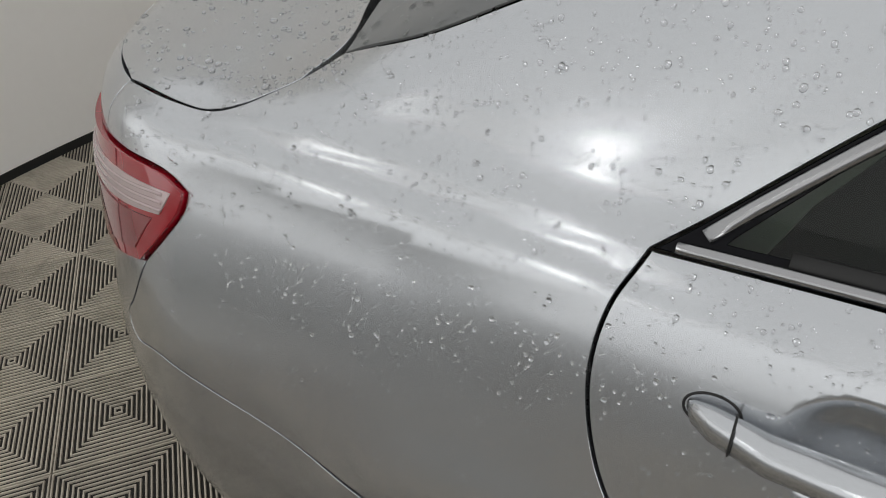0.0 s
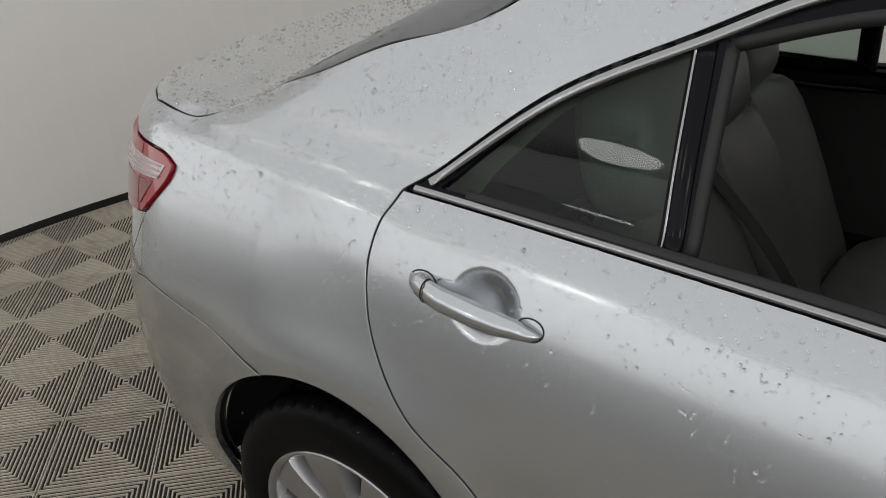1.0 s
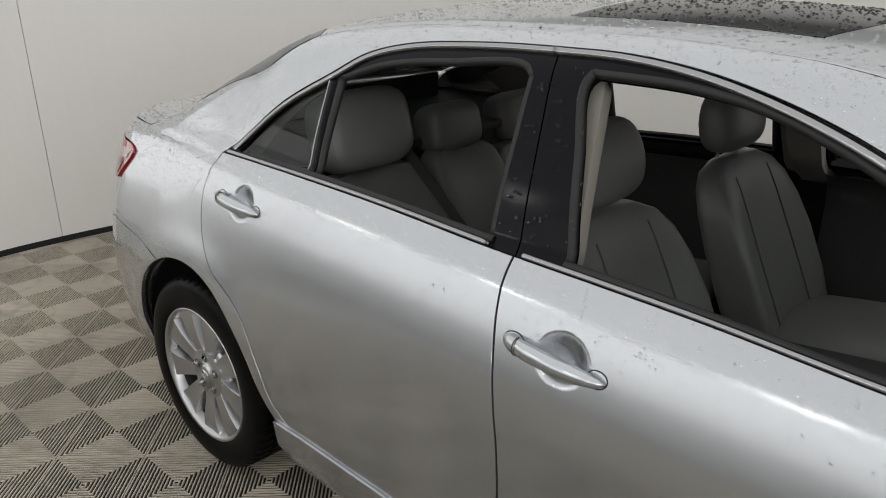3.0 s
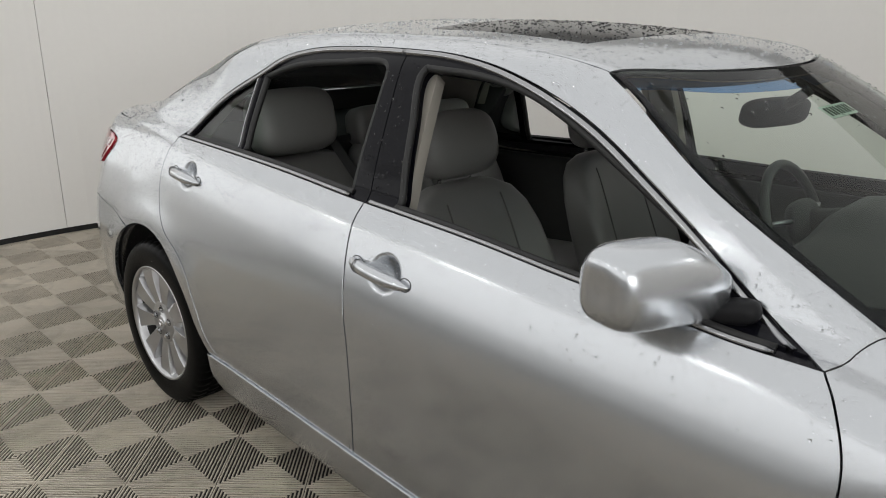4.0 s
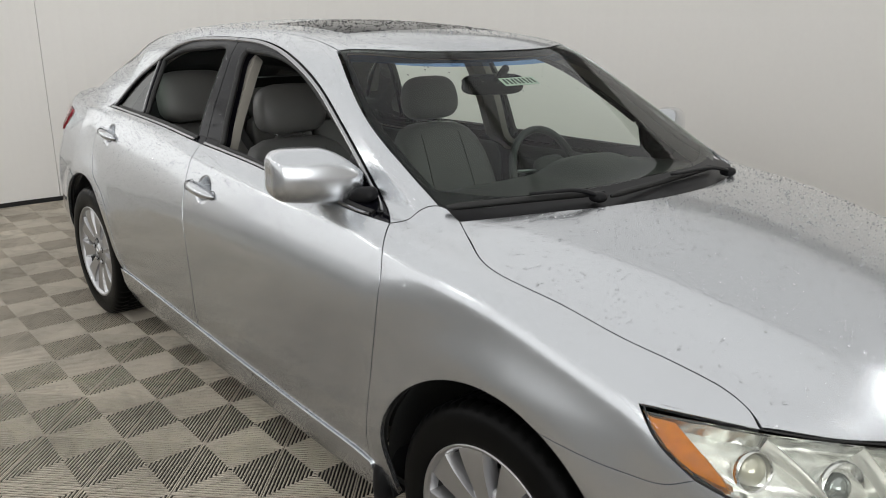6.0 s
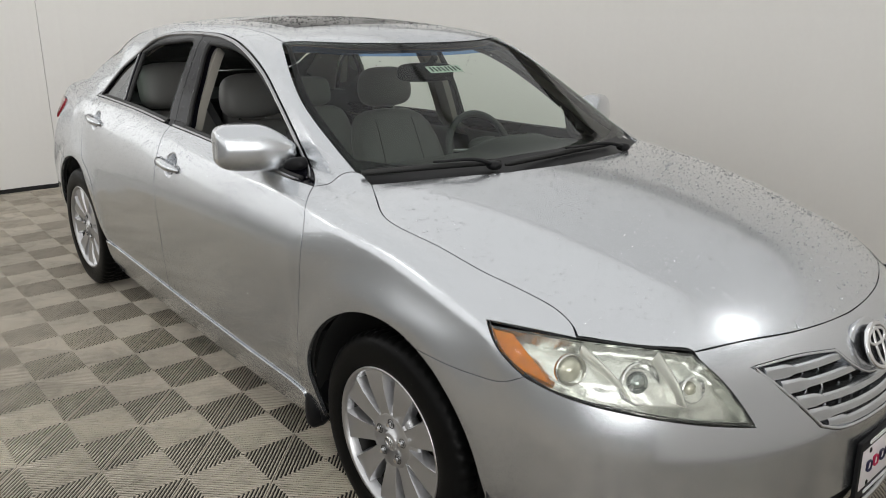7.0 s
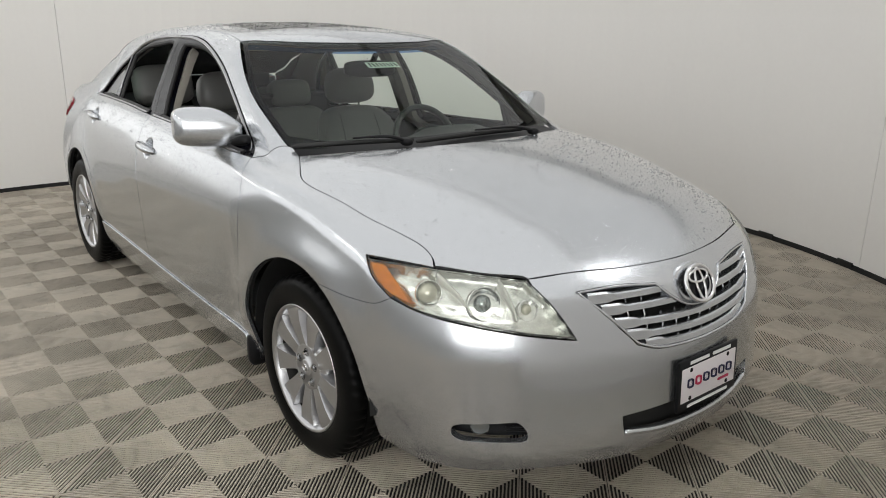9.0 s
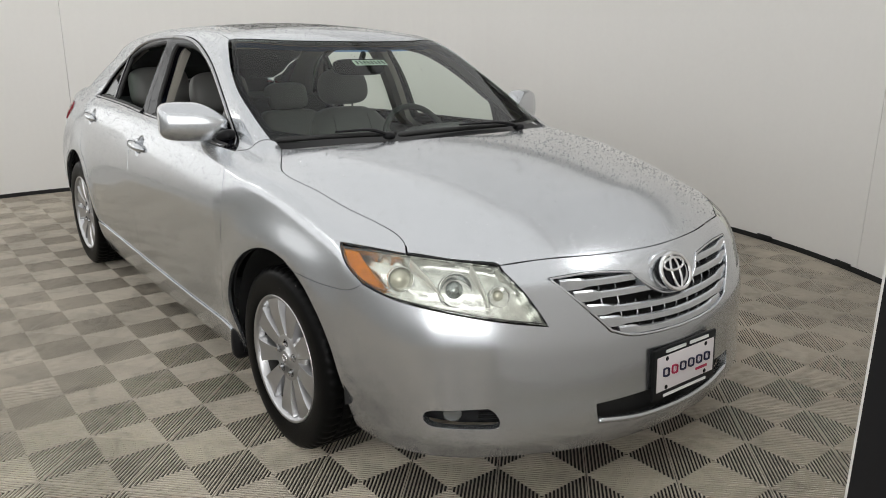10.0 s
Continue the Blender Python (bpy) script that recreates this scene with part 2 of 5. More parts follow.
# how far the upper flank stands out or in along the car
SHOULDER = curve([-2.3, -1.9, -1.32, -0.75, -0.2, 0.95, 1.2, 1.5, 1.75, 2.2], [-0.026, -0.026, -0.010, 0.004, 0.026, 0.042, 0.040, 0.032, 0.016, 0.0])
RIDGE = curve([1.0, 1.25, 1.5, 1.757, 1.925, 2.06, 2.3], [0.65, 0.605, 0.55, 0.50, 0.454, 0.405, 0.31])
HOLLOW = curve([1.0, 1.365, 1.53, 1.71, 1.92, 2.3], [0.775, 0.735, 0.707, 0.674, 0.611, 0.47])
CABIN_IN = curve([1.0, 1.10, 1.25, 1.36, 1.42, 1.5], [0.0, 0.036, 0.108, 0.168, 0.212, 0.30])
CABIN_W = curve([-1.9, -1.7, -1.5, -1.3, -1.0, -0.6, -0.25, 0.3, 0.9], [0.677, 0.70, 0.7214, 0.736, 0.750, 0.776, 0.793, 0.787, 0.755])
ROOF = curve([-1.7, -1.3, -1.0, -0.6, -0.2, 0.2, 0.45, 0.7], [1.26, 1.378, 1.432, 1.460, 1.465, 1.447, 1.412, 1.36])


HANDLES = ((-1.135, 0.941), (-0.036, 0.901))


def flank_relief(x, z):
    """Hollows behind the door handles, and the flares over the wheels."""
    out = 0
    for hx, hz in HANDLES:
        d = np.sqrt(((x - hx) / 0.058) ** 2 + ((z - hz) / 0.047) ** 2)
        out = out - 0.020 * np.clip(1.08 - d * d, 0, 1.08) ** 1.6
    for wx, high, wide in ((-1.388, 0.012, 0.075), (1.388, 0.017, 0.095)):
        d = np.sqrt((x - wx) ** 2 + (z - 0.33) ** 2)
        out = out + high * np.exp(-(((d - 0.40) / wide) ** 2)) * np.clip((z - 0.2) / 0.2, 0, 1)
    return out


def lower_body(x, y, z):
    a = np.abs(y)
    ahead = np.clip((x - 0.95) / 0.5, 0, 1)
    behind = np.clip((-1.2 - x) / 0.4, 0, 1)
    k = np.clip((z - 0.56 - 0.20 * ahead - 0.15 * behind) / 0.29, 0, 1)
    side = a - (WAIST(x) + LEAN_IN(np.clip(z, 0.1, 1.2)) + flank_relief(x, z) + SHOULDER(x) * k * k * (3 - 2 * k))
    nose = (x - (NOSE(z) - 0.36 * a**2 - 0.25 * a**4)) * 0.9
    tail = (TAIL(z) + 0.30 * a**2 + 0.35 * a**4 - x) * 0.9
    past = lambda u: 0.012 * np.logaddexp(0, u / 0.012)
    ridge = (0.12 * (past(HOLLOW(x) - a) - past(RIDGE(x) - a))) * np.clip((x - 0.9) / 0.3, 0, 1)
    top = z - (DECK(x) - DECK_CROWN(x) * a**2 + ridge)
    g = smax(side, nose, 0.10)
    g = smax(g, tail, 0.12)
    return smax(g, top, 0.048)


def cabin(x, y, z):
    a = np.abs(y)
    k = np.clip((-1.15 - x) / 0.25, 0, 1)  # the rear pillar leans in more than the windows
    side = (a - (CABIN_W(x) - CABIN_IN(np.maximum(z, 1.0)) - 0.17 * k * k * (3 - 2 * k) * (np.maximum(z, 1.02) - 1.13))) * 0.88
    roof = z - (ROOF(x) - 0.13 * a**2)
    screen = ((x + 0.34 * a**2) - (1.24 - 1.884 * (z - 0.98))) / 2.13
    back = (-(x - 0.20 * a**2) - (1.872 - 1.95 * (z - 1.06))) / 2.2
    g = smax(side, roof, 0.07)
    g = smax(g, screen, 0.025)
    return np.maximum(smax(g, back, 0.05), 0.93 - z)


CREASE = curve([-2.1, -1.55, -1.38, -1.3, -0.2, 0.9], [1.030, 1.032, 1.025, 1.018, 1.0, 0.965])


def car_shape(p):
    x, y, z = p[..., 0], p[..., 1], p[..., 2]
    k = np.clip((-1.22 - x) / 0.40, 0, 1)
    # a soft crease under the belt line, deeper behind the doors
    groove = 0.0010 * np.clip((x + 2.03) / 0.15, 0, 1) * np.clip((0.75 - x) / 0.4, 0, 1) + 0.0024 * np.clip((-1.25 - x) / 0.1, 0, 1) * np.clip((x + 2.03) / 0.15, 0, 1)
    return groove * np.exp(-(((z - CREASE(x)) / 0.013) ** 2)) + smin(lower_body(x, y, z), cabin(x, y, z), 0.024 + 0.016 * k * k * (3 - 2 * k))


def slope(fn, p, h=1e-4):
    g = np.stack([fn(p + h * e) - fn(p - h * e) for e in np.eye(3)], -1) / (2 * h)
    return g


def onto(p, fn=car_shape, rounds=12):
    """Draw points onto the surface along its slope."""
    p = np.array(p, float)
    for _ in range(rounds):
        g = slope(fn, p)
        p = p - (fn(p) / np.maximum((g**2).sum(-1), 1e-6))[..., None] * g * 0.9
    return p


def normals(p, fn=car_shape):
    g = slope(fn, p)
    return g / np.linalg.norm(g, axis=-1, keepdims=True)



# ---------- panels: pieces of that shape, trimmed to their outlines
AXIS_Y, AXIS_Z, NOSE_X, TAIL_X = 0.25, 0.62, 1.40, -1.35


def rooted(a, way, lo, hi, fn=car_shape):
    """The way along each ray from inside at which it leaves the shape."""
    lo, hi = np.full(len(a), lo), np.full(len(a), hi)
    for _ in range(24):
        mid = (lo + hi) / 2
        inside = fn(a + mid[:, None] * way) < 0
        lo, hi = np.where(inside, mid, lo), np.where(inside, hi, mid)
    return a + ((lo + hi) / 2)[:, None] * way


def domain_side(uv):
    x, f = uv[:, 0], uv[:, 1] / 0.6
    o = np.zeros_like(x)
    return rooted(np.stack([x, o - AXIS_Y, o + AXIS_Z], 1), np.stack([o, -np.cos(f), np.sin(f)], 1), 0.02, 1.4)


def uv_side(p):
    return np.stack([p[:, 0], 0.6 * np.arctan2(p[:, 2] - AXIS_Z, -p[:, 1] - AXIS_Y)], 1)


def domain_nose(uv):
    f, z = uv[:, 0] / 0.8, uv[:, 1]
    o = np.zeros_like(z)
    return rooted(np.stack([o + NOSE_X, o, z], 1), np.stack([np.cos(f), np.sin(f), o], 1), 0.02, 1.3)


def uv_nose(p):
    return np.stack([0.8 * np.arctan2(p[:, 1], p[:, 0] - NOSE_X), p[:, 2]], 1)


def domain_tail(uv):
    f, z = uv[:, 0] / 0.8, uv[:, 1]
    o = np.zeros_like(z)
    return rooted(np.stack([o + TAIL_X, o, z], 1), np.stack([-np.cos(f), np.sin(f), o], 1), 0.02, 1.4)


def uv_tail(p):
    return np.stack([0.8 * np.arctan2(p[:, 1], TAIL_X - p[:, 0]), p[:, 2]], 1)


def domain_top(uv):
    o = np.zeros(len(uv))
    return rooted(np.stack([uv[:, 0], uv[:, 1], o + 0.5], 1), np.stack([o, o, o + 1], 1), 0.0, 1.2)


def uv_top(p):
    return p[:, :2].copy()


DOMAIN = {"side": (domain_side, uv_side), "nose": (domain_nose, uv_nose), "tail": (domain_tail, uv_tail), "top": (domain_top, uv_top)}


def S(x, z):
    """A point of the right flank."""
    lo, hi = 0.3, 1.1
    for _ in range(30):
        mid = (lo + hi) / 2
        lo, hi = (mid, hi) if car_shape(np.array([x, -mid, z])) < 0 else (lo, mid)
    return np.array([x, -lo, z])


def SS(*xz):
    return [S(x, z) for x, z in xz]


def TT(*xy):
    return [tuple(domain_top(np.array([p], float))[0]) for p in xy]


def NN(*yz):
    """Points of the nose at given y and z."""
    out = []
    for y, z in yz:
        lo, hi = 1.2, 2.6
        for _ in range(30):
            mid = (lo + hi) / 2
            lo, hi = (mid, hi) if car_shape(np.array([mid, y, z])) < 0 else (lo, mid)
        out.append(np.array([lo, y, z]))
    return out


def flip(pts):
    return [np.array(p) * (1, -1, 1) for p in pts][::-1]


def outline(kind, segs):
    """The segments of an outline, end to end, in the sheet's own two coordinates, with its corners."""
    uv, corners, at = [], [], 0
    for seg in segs:
        n = 2 + int(np.linalg.norm(np.diff(np.array(seg, float), axis=0), axis=1).sum() / 0.012)
        q = spline(seg, max(n, 4))
        corners.append(at)
        uv.append(q[:-1])
        at += len(q) - 1
    return DOMAIN[kind][1](np.concatenate(uv)), corners


def inside(pts, polys):
    hit = np.zeros(len(pts), bool)
    for poly in polys:
        a, b = poly, np.roll(poly, -1, 0)
        for (x0, y0), (x1, y1) in zip(a, b):
            if y0 != y1:
                m = (y0 > pts[:, 1]) != (y1 > pts[:, 1])
                hit[m] ^= pts[m, 0] < x0 + (pts[m, 1] - y0) * (x1 - x0) / (y1 - y0)
    return hit


def sheet(kind, outer, holes=(), step=0.011, gap=0.002, depth=0.014, lift=0.0):
    """A sheet of the car's skin within an outline: verts, faces and normals, its edges turned in."""
    shapes = [outline(kind, o) for o in (outer, *holes)]
    polys = [s[0] for s in shapes]
    lo, hi = polys[0].min(0) - step, polys[0].max(0) + step
    n = np.ceil((hi - lo) / step).astype(int)
    us, vs = lo[0] + step * np.arange(n[0] + 1), lo[1] + step * np.arange(n[1] + 1)
    uv = np.stack(np.meshgrid(us, vs, indexing="ij"), -1).reshape(-1, 2)
    i, j = (k.ravel() for k in np.meshgrid(np.arange(n[0]), np.arange(n[1]), indexing="ij"))
    cells = np.stack([i * (n[1] + 1) + j, (i + 1) * (n[1] + 1) + j, (i + 1) * (n[1] + 1) + j + 1, i * (n[1] + 1) + j + 1], 1)
    cells = cells[inside(uv[cells].mean(1), polys)]
    used, inv = np.unique(cells, return_inverse=True)
    cells, uv = inv.reshape(-1, 4), uv[used]
    ends = np.concatenate([cells[:, [k, (k + 1) % 4]] for k in range(4)])
    key = np.sort(ends, 1)
    _, first, count = np.unique(key[:, 0] * len(uv) + key[:, 1], return_index=True, return_counts=True)
    rim = ends[first[count == 1]]
    rim_v = np.unique(rim)
    a = np.concatenate(polys)
    b = np.concatenate([np.roll(p, -1, 0) for p in polys])
    q = uv[rim_v]
    t = np.clip(((q[:, None] - a) * (b - a)).sum(-1) / np.maximum(((b - a) ** 2).sum(-1), 1e-12), 0, 1)
    near = a + t[..., None] * (b - a)
    pick = ((near - q[:, None]) ** 2).sum(-1).argmin(1)
    uv[rim_v] = near[np.arange(len(q)), pick]
    for poly, corners in shapes:
        for c in corners:
            before, after = poly[c] - poly[c - 3], poly[(c + 3) % len(poly)] - poly[c]
            if abs(np.cross(before, after)) > 0.35 * np.linalg.norm(before) * np.linalg.norm(after):
                d = ((uv[rim_v] - poly[c]) ** 2).sum(1)
                uv[rim_v[d.argmin()]] = poly[c]
    p = DOMAIN[kind][0](uv)
    nor = normals(p)
    p = p + lift * nor
    # in from the edge by half the gap, then turned in
    fn = np.cross(p[cells[:, 1]] - p[cells[:, 0]], p[cells[:, 3]] - p[cells[:, 0]])
    turned = (fn * nor[cells[:, 0]]).sum() < 0
    run = p[rim[:, 1]] - p[rim[:, 0]]
    run = -run if turned else run
    way = np.zeros_like(p)
    for k in (0, 1):
        np.add.at(way, rim[:, k], np.cross(nor[rim[:, k]], run))
    for _ in range(2):
        soft = way.copy()
        np.add.at(soft, rim[:, 0], way[rim[:, 1]])
        np.add.at(soft, rim[:, 1], way[rim[:, 0]])
        way = soft
    way -= (way * nor).sum(1)[:, None] * nor
    size = np.linalg.norm(way, axis=1, keepdims=True)
    way = np.where(size > 1e-9, way / np.maximum(size, 1e-9), 0)
    p[rim_v] += gap * way[rim_v]
    faces = cells
    if turned:
        faces = cells[:, ::-1]
        rim = rim[:, ::-1]
    slot = np.full(len(p), -1)
    slot[rim_v] = np.arange(len(rim_v))
    base = len(p)
    rings = [p[rim_v], p[rim_v] - 0.0012 * nor[rim_v] - 0.0008 * way[rim_v], p[rim_v] - depth * nor[rim_v]]
    ring_n = [0.7 * nor[rim_v] - 0.7 * way[rim_v], -way[rim_v] + 0.05 * nor[rim_v], -way[rim_v] + 0.05 * nor[rim_v]]
    k = len(rim_v)
    extra = []
    for r in range(2):
        extra += [(base + r * k + slot[y], base + r * k + slot[x], base + (r + 1) * k + slot[x], base + (r + 1) * k + slot[y]) for x, y in rim]
    all_n = np.concatenate([nor, *ring_n])
    return np.concatenate([p, *rings]), [tuple(f) for f in faces] + extra, all_n / np.maximum(np.linalg.norm(all_n, axis=1, keepdims=True), 1e-9)


def mirrored(v, f, n=None):
    """The same piece on the left flank, whose belt line hangs a little lower."""
    v = np.array(v, float) * (1, -1, 1)
    drop = (0.075 - 0.060 * np.clip(v[:, 0], -1, 1)) * np.exp(-(((v[:, 2] - 1.02) / 0.13) ** 2)) * np.clip((v[:, 1] - 0.50) / 0.12, 0, 1)
    v[:, 2] -= drop * np.clip((v[:, 0] + 1.45) / 0.3, 0, 1) * np.clip((1.0 - v[:, 0]) / 0.2, 0, 1)
    f = [tuple(face)[::-1] for face in f]
    return (v, f) if n is None else (v, f, np.array(n) * (1, -1, 1))


# ---------- the lines along which the car is divided (right flank; the left is its mirror image)
SILL = [(-0.90, 0.352), (-0.60, 0.346), (-0.18, 0.334), (0.2, 0.322), (0.5, 0.313), (0.93, 0.305)]
REAR_GAP = [(-0.90, 0.352), (-0.950, 0.414), (-1.005, 0.545), (-1.050, 0.629), (-1.112, 0.682), (-1.230, 0.739), (-1.299, 0.805), (-1.331, 0.857), (-1.351, 0.936), (-1.345, 0.996), (-1.322, 1.042)]
MID_GAP = [(-0.176, 0.333), (-0.155, 0.449), (-0.152, 0.560), (-0.155, 0.694), (-0.178, 0.837), (-0.199, 0.938), (-0.213, 1.028)]
FRONT_GAP = [(0.930, 0.305), (0.965, 0.500), (0.989, 0.657), (1.008, 0.769), (1.003, 0.891), (0.966, 0.963), (0.934, 0.986)]
BELT = [(-1.322, 1.042), (-0.956, 1.041), (-0.604, 1.038), (-0.213, 1.028), (0.000, 1.023), (0.202, 1.017), (0.435, 1.007), (0.710, 0.998), (0.934, 0.986)]
ARCADE = [(-1.322, 1.042), (-1.114, 1.206), (-0.948, 1.292), (-0.826, 1.350), (-0.696, 1.378), (-0.490, 1.394), (-0.274, 1.399), (-0.124, 1.397), (0.027, 1.382), (0.190, 1.348), (0.371, 1.285), (0.534, 1.200), (0.677, 1.116), (0.802, 1.033), (0.934, 0.986)]
HOOD_GAP = TT((1.06, -0.688), (1.138, -0.728), (1.255, -0.782), (1.48, -0.762), (1.62, -0.745), (1.736, -0.718), (1.836, -0.703), (1.89, -0.712)) + [np.array((1.918, -0.725, 0.80))]
LAMP_TOP = [np.array(p) for p in ((1.73, -0.822, 0.808), (1.82, -0.782, 0.807), (1.918, -0.725, 0.80), (2.02, -0.635, 0.79), (2.10, -0.536, 0.777))]
LAMP_REAR = [np.array(p) for p in ((1.865, -0.844, 0.716), (1.79, -0.85, 0.758), (1.73, -0.822, 0.808))]
LAMP_LOW = [np.array(p) for p in ((1.865, -0.844, 0.716), (1.932, -0.80, 0.694), (2.04, -0.71, 0.668), (2.14, -0.60, 0.643), (2.229, -0.46, 0.62))]
LAMP_IN = [np.array(p) for p in ((2.10, -0.536, 0.777), (2.165, -0.505, 0.72), (2.205, -0.48, 0.665), (2.229, -0.46, 0.62))]
HOOD_FRONT = NN((-0.536, 0.777), (-0.415, 0.786), (-0.234, 0.783), (0.0, 0.779), (0.234, 0.783), (0.415, 0.786), (0.536, 0.777))
HOOD_REAR = TT((1.06, -0.688), (1.15, -0.53), (1.25, -0.33), (1.31, 0.0), (1.25, 0.33), (1.15, 0.53), (1.06, 0.688))
FRONT_SEAM = SS((1.607, 0.680), (1.727, 0.681), (1.815, 0.690)) + [np.array((1.865, -0.844, 0.716))]
REAR_SEAM = SS((-1.556, 0.684), (-1.677, 0.704), (-1.815, 0.717), (-1.95, 0.728), (-2.02, 0.715), (-2.032, 0.742), (-2.006, 0.776), (-1.955, 0.856))
TAIL_FRONT = SS((-1.955, 0.856), (-1.913, 0.90), (-1.881, 0.941), (-1.878, 0.958))
TAIL_TOP = SS((-1.878, 0.958), (-1.91, 0.971), (-2.01, 0.976), (-2.07, 0.974))
ROOF_SIDE = TT((-1.09, -0.545), (-0.9, -0.525), (-0.5, -0.52), (-0.1, -0.525), (0.15, -0.535), (0.335, -0.56))
SCREEN_SIDE = [np.array((0.335, -0.56, 1.37))] + SS((0.66, 1.20), (0.85, 1.10), (1.0, 1.02))
WHEEL_Z, ARCH_R = 0.325, 0.386


def arch(x, from_deg, to_deg, n=9):
    """Part of a wheel arch's edge, on the flank; degrees from straight ahead, over the top."""
    return SS(*[(x + ARCH_R * math.cos(radians(a)), WHEEL_Z + 0.008 + ARCH_R * math.sin(radians(a))) for a in np.linspace(from_deg, to_deg, n)])



# ---------- the booth
def booth_r(a):
    """The wall's radius at an angle in degrees: it closes in towards the way in."""
    k = min(max((50 - ((a + 180) % 360 - 180)) / 60, 0), 1)
    return BOOTH_R - 0.44 * k * k * (3 - 2 * k) if -70 < ((a + 180) % 360 - 180) < 50 else BOOTH_R


def bend(a0, a1, z0, z1, thick, inset=0.0, n=14):
    """A bent slab along the wall's line."""
    v, f = [], []
    ang = np.linspace(a0, a1, n + 1)
    for d in (-inset, thick):
        for z in (z0, z1):
            v += [(BOOTH_X + (booth_r(a) + d) * math.cos(radians(a)), BOOTH_Y + (booth_r(a) + d) * math.sin(radians(a)), z) for a in ang]
    k = n + 1
    for i in range(n):
        f += [(i + 1, i, k + i, k + i + 1), (2 * k + i, 2 * k + i + 1, 3 * k + i + 1, 3 * k + i), (i, i + 1, 2 * k + i + 1, 2 * k + i), (k + i + 1, k + i, 3 * k + i, 3 * k + i + 1)]
    f += [(0, k, 3 * k, 2 * k), (n, 2 * k + n, 3 * k + n, k + n)]
    return v, f


wall = tagged(new("wall"), "round booth wall of smooth white panels", "wall", kind="structure")
for a0, a1 in ((-9.5, 26.5), (26.5, 63.9), (63.9, 176.1), (176.1, 186.0)):
    attach("panel", mesh_of("panel", *bend(a0 + 0.03, a1 - 0.03, 0.032, BOOTH_H, 0.03, 0.0, 8 + int((a1 - a0) / 2.5)), WALL, smooth=False), wall)
base = tagged(new("baseboard"), "black rubber strip at the foot of the wall", "baseboard", kind="structure")
attach("strip", mesh_of("strip", *bend(-9.5, 186.0, 0.0, 0.034, 0.03, 0.006, 120), SEAL, smooth=False), base)
for a in (65.5, 76, 112, 150, 190):
    x, y = BOOTH_X + (BOOTH_R - 0.012) * math.cos(radians(a)), BOOTH_Y + (BOOTH_R - 0.012) * math.sin(radians(a))
    bm = bmesh.new()
    box(bm, (0.014, 0.13, 0.03), (x, y, 0.032), (0, 0, a), 0.006)
    part("clip", bm, SEAL, base)
# the black edge of the wall at the way in
for a, d in ((-9.95, 0.113), (186.4, 0.085)):
    bm = bmesh.new()
    x, y = BOOTH_X + (booth_r(a) + 0.0) * math.cos(radians(a)), BOOTH_Y + (booth_r(a) + 0.0) * math.sin(radians(a))
    box(bm, (0.16, 0.05, BOOTH_H), (x + d * math.cos(radians(a)), y + d * math.sin(radians(a)), BOOTH_H / 2), (0, 0, a), 0.004)
    tagged(part("door_jamb", bm, BLACK, None), "black upright at the open end of the wall", "door jamb", kind="structure")
# the hall round the booth: ceiling, floor and plain walls close the place
HALL = (-7.2, 6.6, -5.0, 6.0)
bm = bmesh.new()
box(bm, (HALL[1] - HALL[0] + 0.2, HALL[3] - HALL[2] + 0.2, 0.1), ((HALL[0] + HALL[1]) / 2, (HALL[2] + HALL[3]) / 2, HALL_H + 0.1))
tagged(part("ceiling", bm, WALL, None), "white hall ceiling", "ceiling", kind="structure")
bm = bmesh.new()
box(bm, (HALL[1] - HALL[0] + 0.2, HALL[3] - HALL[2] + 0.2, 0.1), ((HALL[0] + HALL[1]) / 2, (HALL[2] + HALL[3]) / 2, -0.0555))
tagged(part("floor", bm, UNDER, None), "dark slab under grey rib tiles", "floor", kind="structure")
# unseen walls: white behind the car, grey elsewhere, to shape its reflections
HALL_GREY = worn(mat("hall_wall_grey", (0.36, 0.36, 0.35), 0.6), 0.8, 0.05, 0.0, 30)
for x, y, w, a in ((HALL[1], 0.5, 11.2, 90), (HALL[0], 0.5, 11.2, 90), (-0.3, HALL[3], 14.0, 0), (-0.3, HALL[2], 14.0, 0)):
    bm = bmesh.new()
    box(bm, (w, 0.1, HALL_H + 0.1), (x, y, HALL_H / 2), (0, 0, a))
    tagged(part("wall_outer", bm, WALL if x < -5 else HALL_GREY, None), "unseen plain hall wall outside the booth", "wall", kind="structure")
# unseen grey floor outside the tiles, added to lighten the flank's reflections
ang = np.linspace(0, 2 * np.pi, 97)[:-1]
v = [(BOOTH_X + r * math.cos(a), BOOTH_Y + r * math.sin(a), z) for r, z in ((4.22, -0.005), (4.22, -0.0025), (14, -0.0025)) for a in ang]
v = [(min(max(x, HALL[0] + 0.06), HALL[1] - 0.06), min(max(y, HALL[2] + 0.06), HALL[3] - 0.06), z) for x, y, z in v]
f = [(k * 96 + i, k * 96 + (i + 1) % 96, (k + 1) * 96 + (i + 1) % 96, (k + 1) * 96 + i) for k in range(2) for i in range(96)]
tagged(new("hall_floor", mesh_of("hall_floor", v, f, worn(mat("hall_floor_grey", (0.34, 0.33, 0.31), 0.6), 1.2, 0.12, 0.0, 30), smooth=False)), "unseen bare grey floor of the hall outside the tiles", "floor", kind="structure")


